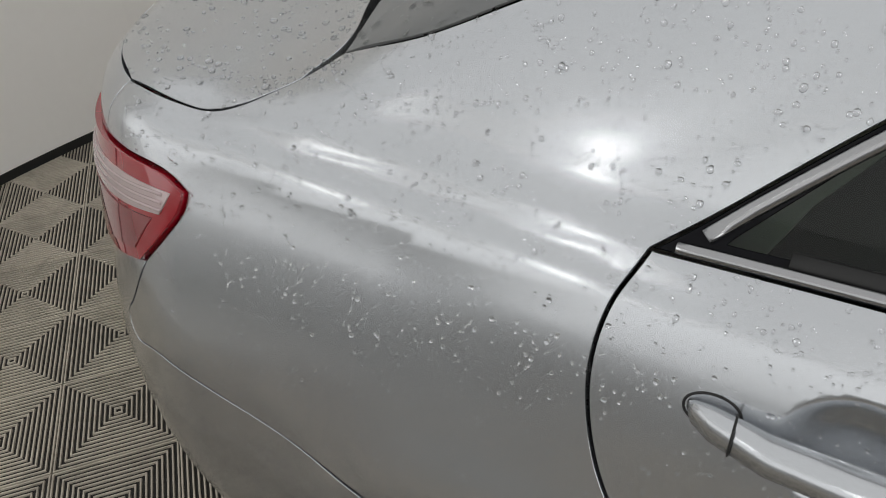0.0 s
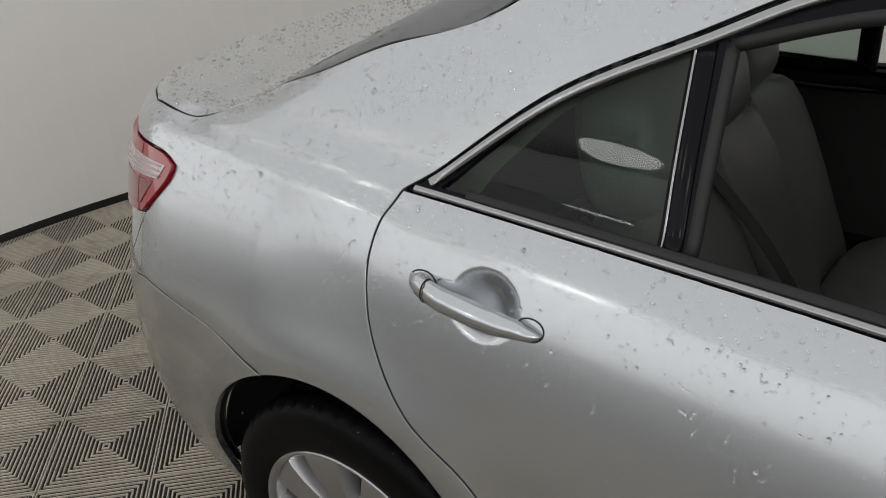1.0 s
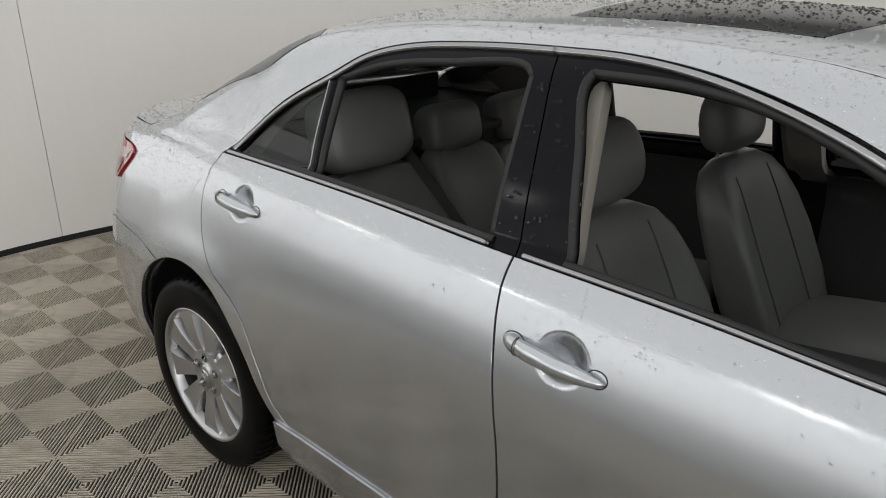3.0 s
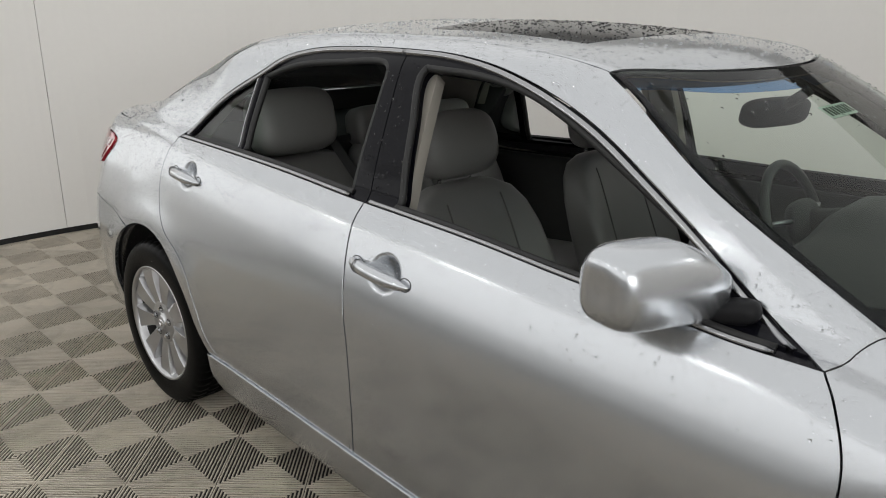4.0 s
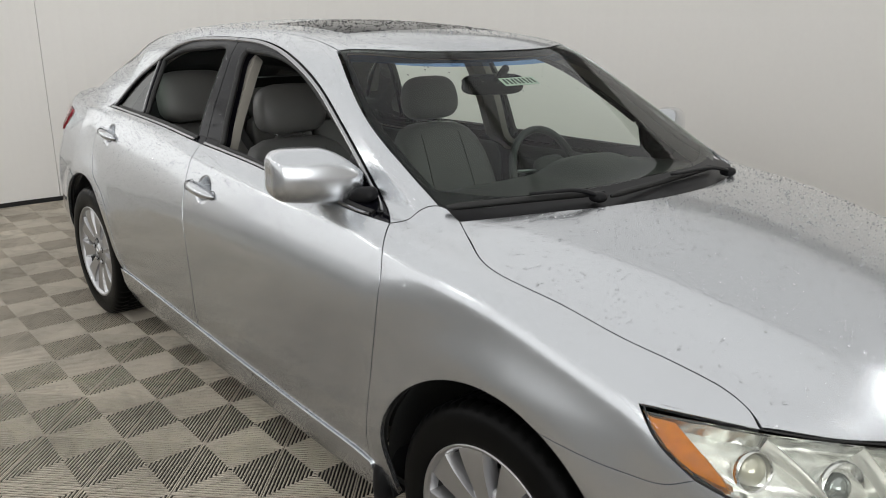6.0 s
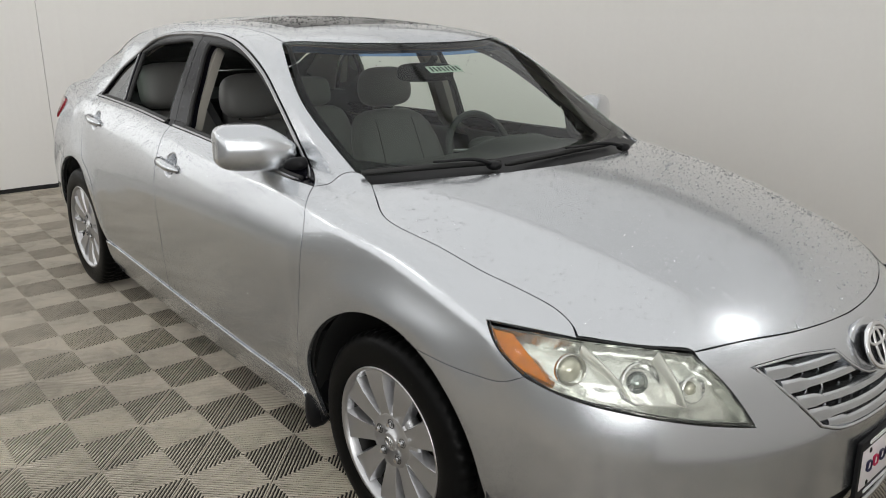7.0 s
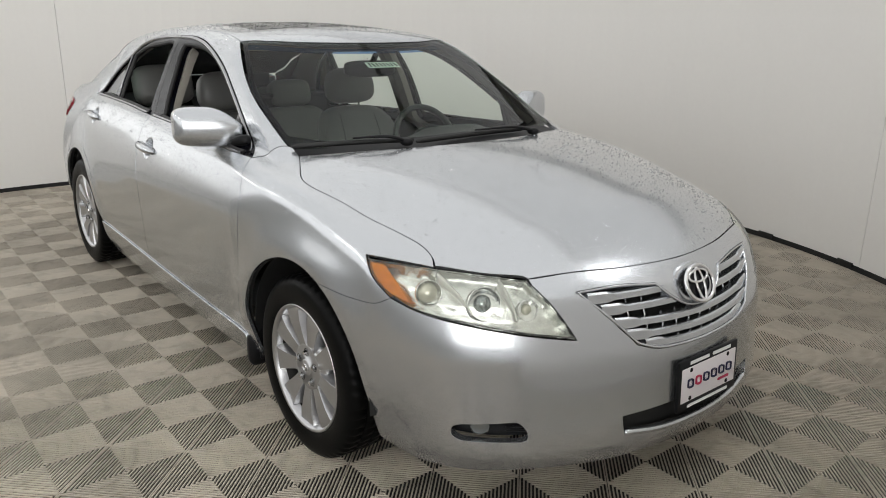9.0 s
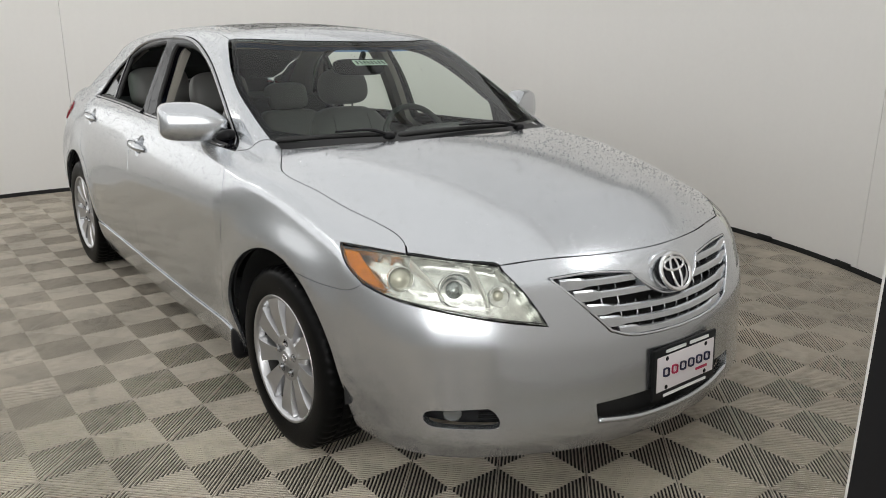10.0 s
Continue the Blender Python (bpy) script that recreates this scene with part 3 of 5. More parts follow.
def lamp(x, y, r, material, name, label):
    ob = tagged(new(name), label, "ceiling lamp", "ceiling lamps")
    ob.location = (x, y, HALL_H - (0.36 if r < 1 else 0.0))
    deep = 0.15 if r < 0.25 else 0.0
    v, f = revolve([(r * 0.97 * math.sin(a) + 0.001, -0.02 - deep * math.cos(a)) for a in np.radians((0, 15, 30, 45, 60, 75, 90))], 48)
    attach("diffuser", mesh_of("diffuser", np.array(v)[:, [0, 2, 1]], f, material), ob)
    v, f = revolve([(r * 0.97, -0.024), (r, -0.024), (r, -0.001)], 48)
    attach("rim", mesh_of("rim", np.array(v)[:, [0, 2, 1]], f, WALL), ob)
    if r < 1:
        attach("housing", mesh_of("housing", *tube([(0, 0, -0.012), (0, 0, 0.10)], [r * 0.98, r * 0.6], 40), WALL), ob)
        attach("stem", mesh_of("stem", *tube([(0, 0, 0.10), (0, 0, 0.36)], 0.012, 8), BLACK), ob)
    return ob


# row of hall lamps; the larger one is added to brighten the front walls
for x, y, m in ((-2.55, -3.55, LAMP_WEAK), (-4.75, -3.6, LAMP_WEAK), (-0.35, -3.55, LAMP_WEAK), (1.9, -3.6, LAMP_WEAK), (2.9, 0.9, LAMP_FILL)):
    lamp(x, y, 0.30 if m is LAMP_FILL else 0.21, m, "ceiling_lamp", "round white globe pendant hung from the ceiling")
# unseen glowing ceiling ovals, added and sized to balance light on walls and paint
lit = lamp(-0.7, -1.7, 2.9, LAMP_CEILING, "luminous_ceiling", "unseen glowing oval under the ceiling along the open side")
lit.scale = (2.2, 1.0, 1.0)
dim = lamp(-0.3, -0.4, 4.5, LAMP_DIM, "luminous_ceiling", "unseen dimmer glowing oval added over the whole booth")
dim.scale, dim.location.z = (1.45, 1.0, 1.0), HALL_H + 0.03

# unseen studio light by the way in, set from the bumper's bright reflection
soft = tagged(new("softbox"), "unseen large white studio softbox on two stands by the way in", "studio light")
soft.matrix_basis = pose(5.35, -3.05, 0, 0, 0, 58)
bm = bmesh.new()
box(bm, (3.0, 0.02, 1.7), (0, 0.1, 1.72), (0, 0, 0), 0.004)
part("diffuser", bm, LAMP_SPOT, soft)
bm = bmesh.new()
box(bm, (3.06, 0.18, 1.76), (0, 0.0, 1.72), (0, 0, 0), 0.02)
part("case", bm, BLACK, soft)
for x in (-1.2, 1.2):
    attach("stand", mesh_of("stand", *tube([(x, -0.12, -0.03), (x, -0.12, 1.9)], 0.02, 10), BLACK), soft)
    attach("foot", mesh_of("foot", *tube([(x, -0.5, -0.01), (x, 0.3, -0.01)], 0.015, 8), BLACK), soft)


# unseen glowing panels added along two hall walls to brighten the car's flank
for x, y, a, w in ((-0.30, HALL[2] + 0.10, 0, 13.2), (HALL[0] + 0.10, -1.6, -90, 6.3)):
    cloth = tagged(new("light_wall"), "unseen glowing panel standing in for a bright hall wall", "light panel", "backlit cloths")
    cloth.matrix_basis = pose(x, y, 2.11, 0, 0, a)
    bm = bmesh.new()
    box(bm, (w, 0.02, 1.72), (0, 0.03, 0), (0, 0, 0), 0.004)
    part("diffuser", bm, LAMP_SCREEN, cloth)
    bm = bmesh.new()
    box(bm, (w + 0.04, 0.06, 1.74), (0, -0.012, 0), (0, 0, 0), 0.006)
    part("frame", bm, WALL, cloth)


# ---------- the car
car = tagged(new("car"), "wet silver four-door sedan parked on grey rib tiles, door windows down", "car")


def skin(name, kind, outer, holes=(), label="", two=True, material=PAINT, **kw):
    v, f, n = sheet(kind, outer, holes, **kw)
    right = attach(name, mesh_of(name, v, f, material, normals=n), car, label)
    if two:
        attach(name, mesh_of(name, *mirrored(v, f)[:2], material, normals=mirrored(v, f, n)[2]), car, label)
    return right


def cut(line, lo, hi):
    """The stretch of a flank line between two x."""
    q = spline(line, 200)
    q = q[(q[:, 0] > lo) & (q[:, 0] < hi)]
    return [tuple(p) for p in q[:: max(1, len(q) // 10)]]


sill_r = SS((-0.90, 0.352), *cut(SILL, -0.85, -0.22), (-0.176, 0.334))
sill_f = SS((-0.176, 0.334), *cut(SILL, -0.12, 0.88), (0.93, 0.305))
belt_r = SS(BELT[0], *cut(BELT, -1.27, -0.25), (-0.213, 1.028))
belt_f = SS((-0.213, 1.028), *cut(BELT, -0.17, 0.88), BELT[-1])
MID_TOP = (-0.274, 1.399)
arc_r = SS(BELT[0], *[p for p in ARCADE[1:] if p[0] < -0.3], MID_TOP)
arc_f = SS(MID_TOP, *[p for p in ARCADE if p[0] > -0.2])
rear_gap, mid_gap, front_gap = SS(*REAR_GAP), SS(*MID_GAP), SS(*FRONT_GAP)
rear_door = skin("rear_door", "side", [sill_r, mid_gap, belt_r[::-1], rear_gap[::-1]], step=0.004, gap=0.003)
front_door = skin("front_door", "side", [sill_f, front_gap, belt_f[::-1], mid_gap[::-1]], step=0.004, gap=0.003)
skin("fender", "side", [SS((0.935, 0.300), (0.94, 0.26)), SS((0.94, 0.26), (1.0, 0.245), (1.03, 0.235)), [*SS((1.03, 0.235)), *arch(1.388, 160, 66)], [arch(1.388, 66, 66, 1)[0], *FRONT_SEAM[1:]],
                        LAMP_REAR, LAMP_TOP[:3], HOOD_GAP[::-1], [HOOD_GAP[0], *SS((1.0, 1.022), BELT[-1])], front_gap[::-1]], gap=0.0012)
quarter = [rear_gap, arc_r, arc_f, [arc_f[-1], *SS((0.965, 1.005), (1.0, 1.02))], SCREEN_SIDE[::-1], ROOF_SIDE[::-1],
           [ROOF_SIDE[0], *SS((-1.227, 1.292), (-1.444, 1.213)), *TT((-1.60, -0.634), (-1.712, -0.612))], TT((-1.712, -0.612), (-1.756, -0.640), (-1.783, -0.655), (-1.819, -0.674), (-1.861, -0.682), (-1.931, -0.677), (-2.034, -0.652)),
           [*TT((-2.034, -0.652)), *SS((-2.062, 1.005), (-2.07, 0.974))], TAIL_TOP[::-1], TAIL_FRONT[::-1], REAR_SEAM[::-1],
           [*arch(-1.388, 116, 20, 12), *SS((-0.985, 0.40), (-0.965, 0.36))], SS((-0.965, 0.36), (-0.90, 0.352))]
skin("quarter_panel", "side", quarter, label="silver rear quarter with roof pillars")
skin("rocker_panel", "side", [SS((-0.965, 0.36), (-0.90, 0.352), *cut(SILL, -0.85, 0.88), (0.935, 0.303)), SS((0.935, 0.303), (0.945, 0.255)), SS((0.945, 0.255), (0.9, 0.175)), SS((0.9, 0.175), (0.0, 0.18), (-0.95, 0.185)), SS((-0.95, 0.185), (-1.0, 0.25)), SS((-1.0, 0.25), (-0.965, 0.36))], lift=0.007)
skin("hood", "top", [HOOD_GAP, LAMP_TOP[2:], HOOD_FRONT, flip(LAMP_TOP[2:]), flip(HOOD_GAP), HOOD_REAR[::-1]], two=False, gap=0.003)
roof_rear = TT((-1.09, -0.545), (-1.15, -0.40), (-1.19, 0.0), (-1.15, 0.40), (-1.09, 0.545))
roof_front = TT((0.335, -0.56), (0.44, -0.33), (0.485, 0.0), (0.44, 0.33), (0.335, 0.56))
SUNROOF = [TT((0.16, -0.40), (0.20, -0.2), (0.215, 0.0), (0.20, 0.2), (0.16, 0.40)), TT((0.16, 0.40), (-0.38, 0.40)), TT((-0.38, 0.40), (-0.40, 0), (-0.38, -0.40)), TT((-0.38, -0.40), (0.16, -0.40))]
skin("roof", "top", [ROOF_SIDE, roof_front, flip(ROOF_SIDE), roof_rear[::-1]], [SUNROOF], two=False, gap=0.0015)
skin("sunroof_glass", "top", SUNROOF, two=False, material=GLOSS_BLACK, gap=0.003, label="dark glass sunroof covered in drops")

# nose: one cover with openings for grille, intake and fog lamps
GRILLE_R = [NN((0, 0.552), (-0.12, 0.556), (-0.22, 0.566), (-0.285, 0.588)), NN((-0.285, 0.588), (-0.36, 0.668), (-0.432, 0.742)), NN((-0.432, 0.742), (-0.30, 0.746), (-0.165, 0.734)), NN((-0.165, 0.734), (-0.115, 0.69), (-0.06, 0.662), (0, 0.655))]
GRILLE = [GRILLE_R[0], GRILLE_R[1], GRILLE_R[2], [*GRILLE_R[3], *flip(GRILLE_R[3])[1:]], flip(GRILLE_R[2]), flip(GRILLE_R[1]), flip(GRILLE_R[0])]
INTAKE = [NN((-0.335, 0.37), (-0.33, 0.318)), NN((-0.33, 0.318), (-0.2, 0.302), (0, 0.296), (0.2, 0.302), (0.33, 0.318)), NN((0.33, 0.318), (0.335, 0.37)), NN((0.335, 0.37), (0, 0.375), (-0.335, 0.37))]
FOG = [NN((-0.750, 0.377), (-0.767, 0.366), (-0.770, 0.348), (-0.764, 0.334), (-0.752, 0.327)), NN((-0.752, 0.327), (-0.625, 0.327)), NN((-0.625, 0.327), (-0.610, 0.332), (-0.606, 0.345), (-0.622, 0.380), (-0.633, 0.387)), NN((-0.633, 0.387), (-0.750, 0.377))]
nose_low = NN((0, 0.215), (-0.3, 0.22), (-0.55, 0.225), (-0.72, 0.22)) + SS((1.82, 0.205), (1.765, 0.215))
nose_arch = [*SS((1.765, 0.215)), *arch(1.388, 5, 66, 7)]
half = [nose_low, nose_arch, [nose_arch[-1], *FRONT_SEAM[1:]], LAMP_LOW, LAMP_IN[::-1], HOOD_FRONT[:4]]
skin("front_bumper", "nose", half + [flip(h) for h in half[::-1]], [GRILLE, INTAKE, FOG, [flip(h) for h in FOG[::-1]]], two=False, step=0.010, gap=0.0012, depth=0.03)

# tail
tail_low = [np.array(p) for p in ((-2.33, 0.0, 0.24), (-2.25, -0.45, 0.24), (-2.02, -0.72, 0.235))] + SS((-1.80, 0.235), (-1.762, 0.26))
def RR(*yz):
    out = []
    for y, z in yz:
        lo, hi = 1.2, 2.6
        for _ in range(30):
            mid = (lo + hi) / 2
            lo, hi = (mid, hi) if car_shape(np.array([-mid, y, z])) < 0 else (lo, mid)
        out.append(np.array([-lo, y, z]))
    return out
tail_arch = [*SS((-1.762, 0.26)), *arch(-1.388, 175, 116, 7)]
LIGHT_LOW = [*SS((-1.955, 0.856), (-2.03, 0.839)), *RR((-0.68, 0.832), (-0.58, 0.828), (-0.46, 0.825))]
LIGHT_IN = RR((-0.46, 0.825), (-0.46, 0.972))
LIGHT_TOP = [*TAIL_TOP, *RR((-0.62, 0.974), (-0.54, 0.973), (-0.46, 0.972))]
half = [tail_low, tail_arch, [tail_arch[-1], *REAR_SEAM[1:]], LIGHT_LOW, RR((-0.46, 0.825), (-0.44, 0.74)), RR((-0.44, 0.74), (0, 0.72))]
skin("rear_bumper", "tail", half + [flip(h) for h in half[::-1]], two=False, step=0.014)
half = [RR((0, 0.72), (-0.44, 0.74)), RR((-0.44, 0.74), (-0.46, 0.825)), LIGHT_IN]
trunk_r = TT((-2.034, -0.652), (-1.931, -0.677), (-1.861, -0.682), (-1.819, -0.674), (-1.783, -0.655), (-1.756, -0.640))
trunk_f = TT((-1.756, -0.640), (-1.735, -0.59), (-1.80, -0.40), (-1.84, 0.0), (-1.80, 0.40), (-1.735, 0.59), (-1.756, 0.640))
trunk_b = TT((-2.034, -0.652), (-2.12, -0.585), (-2.22, -0.40), (-2.275, 0.0), (-2.22, 0.40), (-2.12, 0.585), (-2.034, 0.652))
v1, f1, n1 = sheet("top", [trunk_r, trunk_f, flip(trunk_r), trunk_b[::-1]], gap=0.002)
attach("trunk_lid", mesh_of("trunk_lid", v1, f1, PAINT, normals=n1), car)
v1, f1, n1 = sheet("tail", half[:3] + [[half[2][-1], *RR((-0.46, 1.035))], RR((-0.46, 1.035), (0, 1.042), (0.46, 1.035)), flip([half[2][-1], *RR((-0.46, 1.035))])] + [flip(h) for h in half[:3][::-1]], step=0.02)
attach("trunk_panel", mesh_of("trunk_panel", v1, f1, PAINT, normals=n1), car)

corner = TT((-2.034, -0.652))[0]
skin("tail_corner", "tail", [LIGHT_TOP[3:][::-1], [LIGHT_TOP[3], *SS((-2.062, 1.005)), corner], [corner, *TT((-2.12, -0.585), (-2.19, -0.46))], [*TT((-2.19, -0.46)), *RR((-0.46, 0.972))]], gap=0.0, step=0.012)

# glass
back_edge = [*TT((-1.712, -0.612), (-1.60, -0.634)), *SS((-1.444, 1.213), (-1.227, 1.292)), ROOF_SIDE[0]]
skin("rear_window", "top", [back_edge, roof_rear, flip(back_edge), TT((-1.712, 0.612), (-1.78, 0.4), (-1.815, 0.0), (-1.78, -0.4), (-1.712, -0.612))], two=False, material=WET_SHEEN_GLASS, gap=0.004, depth=0.004, label="rear window under fine rain drops")
screen_low = TT((1.0, -0.70), (1.08, -0.545), (1.155, -0.33), (1.19, 0.0), (1.155, 0.33), (1.08, 0.545), (1.0, 0.70))
skin("windshield", "top", [SCREEN_SIDE, screen_low, flip(SCREEN_SIDE), roof_front[::-1]], two=False, material=SCREEN, gap=0.006, depth=0.004, lift=-0.003)

off = lambda pts, dx, dy: [np.array(p) + (dx, dy if p[1] < 0 else -dy, 0) for p in pts]
side_in = off(SCREEN_SIDE, 0, 0.034)
low_in = [side_in[-1 if SCREEN_SIDE[-1][0] > SCREEN_SIDE[0][0] else 0] + (-0.06, 0, 0), *off(screen_low[1:-1], -0.06, 0.0)]
low_in.append(low_in[0] * (1, -1, 1))
top_in = off(roof_front, 0.035, 0.0)
side_in = [top_in[0] + (0, 0.016, 0), *[p for p in side_in if top_in[0][0] + 0.05 < p[0] < low_in[0][0] - 0.05], low_in[0]]
top_in = [side_in[0], *top_in[1:-1], side_in[0] * (1, -1, 1)]
skin("windshield_border", "top", [SCREEN_SIDE, screen_low, flip(SCREEN_SIDE), roof_front[::-1]], [[side_in, low_in, flip(side_in), top_in[::-1]]], two=False, material=GLOSS_BLACK, gap=0.005, depth=0.002, lift=-0.006, label="black printed border of the windshield")

band = off(top_in, 0.036, 0.0)
band[0], band[-1] = band[0] + (0, -0.03, 0), band[-1] + (0, 0.03, 0)
skin("shade_band", "top", [top_in[::-1], [top_in[0], band[0]], band, [band[-1], top_in[-1]]], two=False, material=SHADE, gap=0.0, depth=0.001, lift=-0.009, label="blue shade band at the top of the windshield")

# headlights and tail lights
skin("headlight", "nose", [LAMP_LOW, LAMP_IN[::-1], LAMP_TOP[::-1], LAMP_REAR[::-1]], material=LENS, gap=0.004, depth=0.01, label="clear headlight with hazy lens")
skin("tail_light", "tail", [LIGHT_LOW, LIGHT_IN, LIGHT_TOP[::-1], TAIL_FRONT[::-1]], material=RED, gap=0.003, lift=0.008, depth=0.022)

# side window surrounds
Q_GLASS = [SS((-1.264, 1.056), (-1.114, 1.057), (-0.937, 1.058)), SS((-0.937, 1.058), (-0.960, 1.280)), SS((-0.960, 1.280), (-1.102, 1.202), (-1.264, 1.056))]
R_OPEN = [SS((-0.896, 1.056), (-0.605, 1.052), (-0.289, 1.045)), SS((-0.289, 1.045), (-0.298, 1.201), (-0.310, 1.346)), SS((-0.310, 1.346), (-0.328, 1.363), (-0.552, 1.356), (-0.776, 1.328), (-0.914, 1.285)), SS((-0.914, 1.285), (-0.896, 1.056))]
F_OPEN = [SS((-0.100, 1.038), (0.297, 1.021), (0.656, 1.009)), SS((0.656, 1.009), (0.655, 1.118)), SS((0.655, 1.118), (0.458, 1.219), (0.288, 1.296), (0.161, 1.338), (0.030, 1.360), (-0.177, 1.367)), SS((-0.177, 1.367), (-0.186, 1.350), (-0.150, 1.220), (-0.100, 1.038))]
mid_up = SS((-0.213, 1.028), (-0.238, 1.201), MID_TOP)
skin("rear_door_frame", "side", [belt_r, mid_up, arc_r[::-1]], [Q_GLASS, R_OPEN], material=GLOSS_BLACK, lift=-0.005, depth=0.014, step=0.009)
skin("front_door_frame", "side", [belt_f, arc_f[::-1], mid_up[::-1]], [F_OPEN], material=GLOSS_BLACK, lift=-0.005, depth=0.040, step=0.009)
skin("quarter_glass", "side", Q_GLASS, material=TINTED, gap=-0.004, depth=0.004, lift=-0.010)



# ---------- wheels (built at the origin with the outer face towards -y)
SPOKES = 9


def tyre_mesh():
    prof = [(0.223, -0.098), (0.231, -0.104), (0.244, -0.107), (0.262, -0.109), (0.285, -0.108), (0.300, -0.1045), (0.312, -0.097), (0.320, -0.088), (0.3235, -0.078),
            (0.3245, -0.050), (0.3175, -0.048), (0.3175, -0.042), (0.325, -0.040), (0.3255, -0.006), (0.318, -0.004), (0.318, 0.004), (0.3255, 0.006), (0.325, 0.040), (0.3175, 0.042), (0.3175, 0.048), (0.3245, 0.050),
            (0.3235, 0.078), (0.312, 0.097), (0.285, 0.106), (0.223, 0.098)]
    n = 216
    v, f = revolve(prof, n)
    v = np.array(v).reshape(n, len(prof), 3)
    for i in range(n):
        if i % 4 == 0:
            for j, (r, _) in enumerate(prof):
                if j in (7, 8, 9, 20, 21):
                    v[i, j, [0, 2]] *= 1 - 0.006 / r
        if i % 4 == 2:
            for j in (12, 13, 16, 17):
                v[i, j, [0, 2]] *= 1 - 0.005 / 0.325
    return v.reshape(-1, 3), f


def spoke(bm, turn):
    """A broad blade from hub to rim, hollowed towards its sides."""
    rows = [(0.045, 0.018, -0.080), (0.078, 0.0245, -0.083), (0.090, 0.0250, -0.085), (0.105, 0.0265, -0.087), (0.125, 0.0295, -0.090), (0.165, 0.0365, -0.094), (0.198, 0.0430, -0.094), (0.206, 0.0455, -0.093), (0.214, 0.052, -0.091)]
    prev = None
    for r, w, d in rows:
        ring = []
        for x, dep in ((-1.12, 0.040), (-0.99, 0.005), (-0.92, 0.0), (0.0, 0.002), (0.92, 0.0), (0.99, 0.005), (1.12, 0.040), (0.9, 0.046), (-0.9, 0.046)):
            ring.append(bm.verts.new(pose(0, 0, 0, 0, turn, 0) @ Vector((w * x, d + dep, r))))
        if prev:
            for k in range(len(ring)):
                bm.faces.new((prev[k], prev[(k + 1) % 9], ring[(k + 1) % 9], ring[k]))
        prev = ring


def wheel():
    w = tagged(new("wheel"), "silver nine-spoke alloy wheel")
    w.parent = car
    attach("tyre", mesh_of("tyre", *tyre_mesh(), RUBBER), w, "black road tyre")
    v, f = revolve([(0.208, -0.070), (0.212, -0.090), (0.217, -0.100), (0.224, -0.105), (0.227, -0.103), (0.228, -0.096)], 96)
    attach("rim", mesh_of("rim", v, f, ALLOY), w)
    # shade behind the spokes is put into the barrel's dark colour
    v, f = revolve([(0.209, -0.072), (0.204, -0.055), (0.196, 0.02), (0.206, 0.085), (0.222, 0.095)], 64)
    attach("barrel", mesh_of("barrel", v, f, mat("shaded_barrel", (0.035, 0.034, 0.033), 0.5, 0.6)), w)
    bm = bmesh.new()
    for k in range(SPOKES):
        spoke(bm, 360 / SPOKES * (k + 0.5))
    part("spokes", bm, ALLOY, w)
    v, f = revolve([(0.0005, -0.091), (0.025, -0.0915), (0.029, -0.089), (0.0305, -0.083), (0.074, -0.0845), (0.086, -0.081), (0.094, -0.070), (0.094, -0.03)], 48)
    attach("hub", mesh_of("hub", v, f, ALLOY), w)
    # the dished pocket floor between the spokes, open towards the rim
    v, f = revolve([(0.088, -0.078), (0.104, -0.074), (0.110, -0.068), (0.113, -0.058), (0.113, -0.048), (0.110, -0.040)], 72)
    attach("pocket", mesh_of("pocket", v, f, ALLOY), w)
    for k in range(5):
        a = radians(72 * k + 90)
        bm = bmesh.new()
        bmesh.ops.create_cone(bm, cap_ends=True, segments=6, radius1=0.0095, radius2=0.0075, depth=0.016)
        bmesh.ops.transform(bm, verts=bm.verts, matrix=pose(0.056 * math.cos(a), -0.089, 0.056 * math.sin(a), 90, 0, 0))
        part("lug_nut", bm, CHROME, w)
        v, f = revolve([(0.0145, -0.0825), (0.0135, -0.0835), (0.0125, -0.0815)], 20)
        attach("lug_seat", mesh_of("lug_seat", np.array(v) + (0.056 * math.cos(a), -0.003, 0.056 * math.sin(a)), f, DARK), w)
    v, f = tube([(0.017 * math.cos(t), -0.0925, 0.0125 * math.sin(t)) for t in np.linspace(0, 2 * np.pi, 24, endpoint=False)], 0.0022, 6, True)
    v2, f2 = tube([(0.0055 * math.cos(t), -0.0935, 0.011 * math.sin(t)) for t in np.linspace(0, 2 * np.pi, 24, endpoint=False)], 0.0018, 6, True)
    attach("cap_badge", mesh_of("cap_badge", *joined((v, f), (v2, f2)), CHROME), w)
    v, f = revolve([(0.03, -0.02), (0.135, -0.02), (0.138, -0.015), (0.138, 0.01)], 48)
    attach("brake_disc", mesh_of("brake_disc", v, f, mat("brake_iron", (0.14, 0.135, 0.13), 0.4, 0.9)), w)
    v, f = revolve([(0.0, 0.03), (0.19, 0.03)], 32)
    attach("backing_plate", mesh_of("backing_plate", v, f, DARK), w)
    return w


first = wheel()
first.matrix_basis = pose(1.388, -0.780, WHEEL_Z)
copy_thing(first, pose(-1.388, -0.765, WHEEL_Z))
copy_thing(first, pose(1.388, 0.780, WHEEL_Z, 0, 0, 180))
copy_thing(first, pose(-1.388, 0.765, WHEEL_Z, 0, 0, 180))

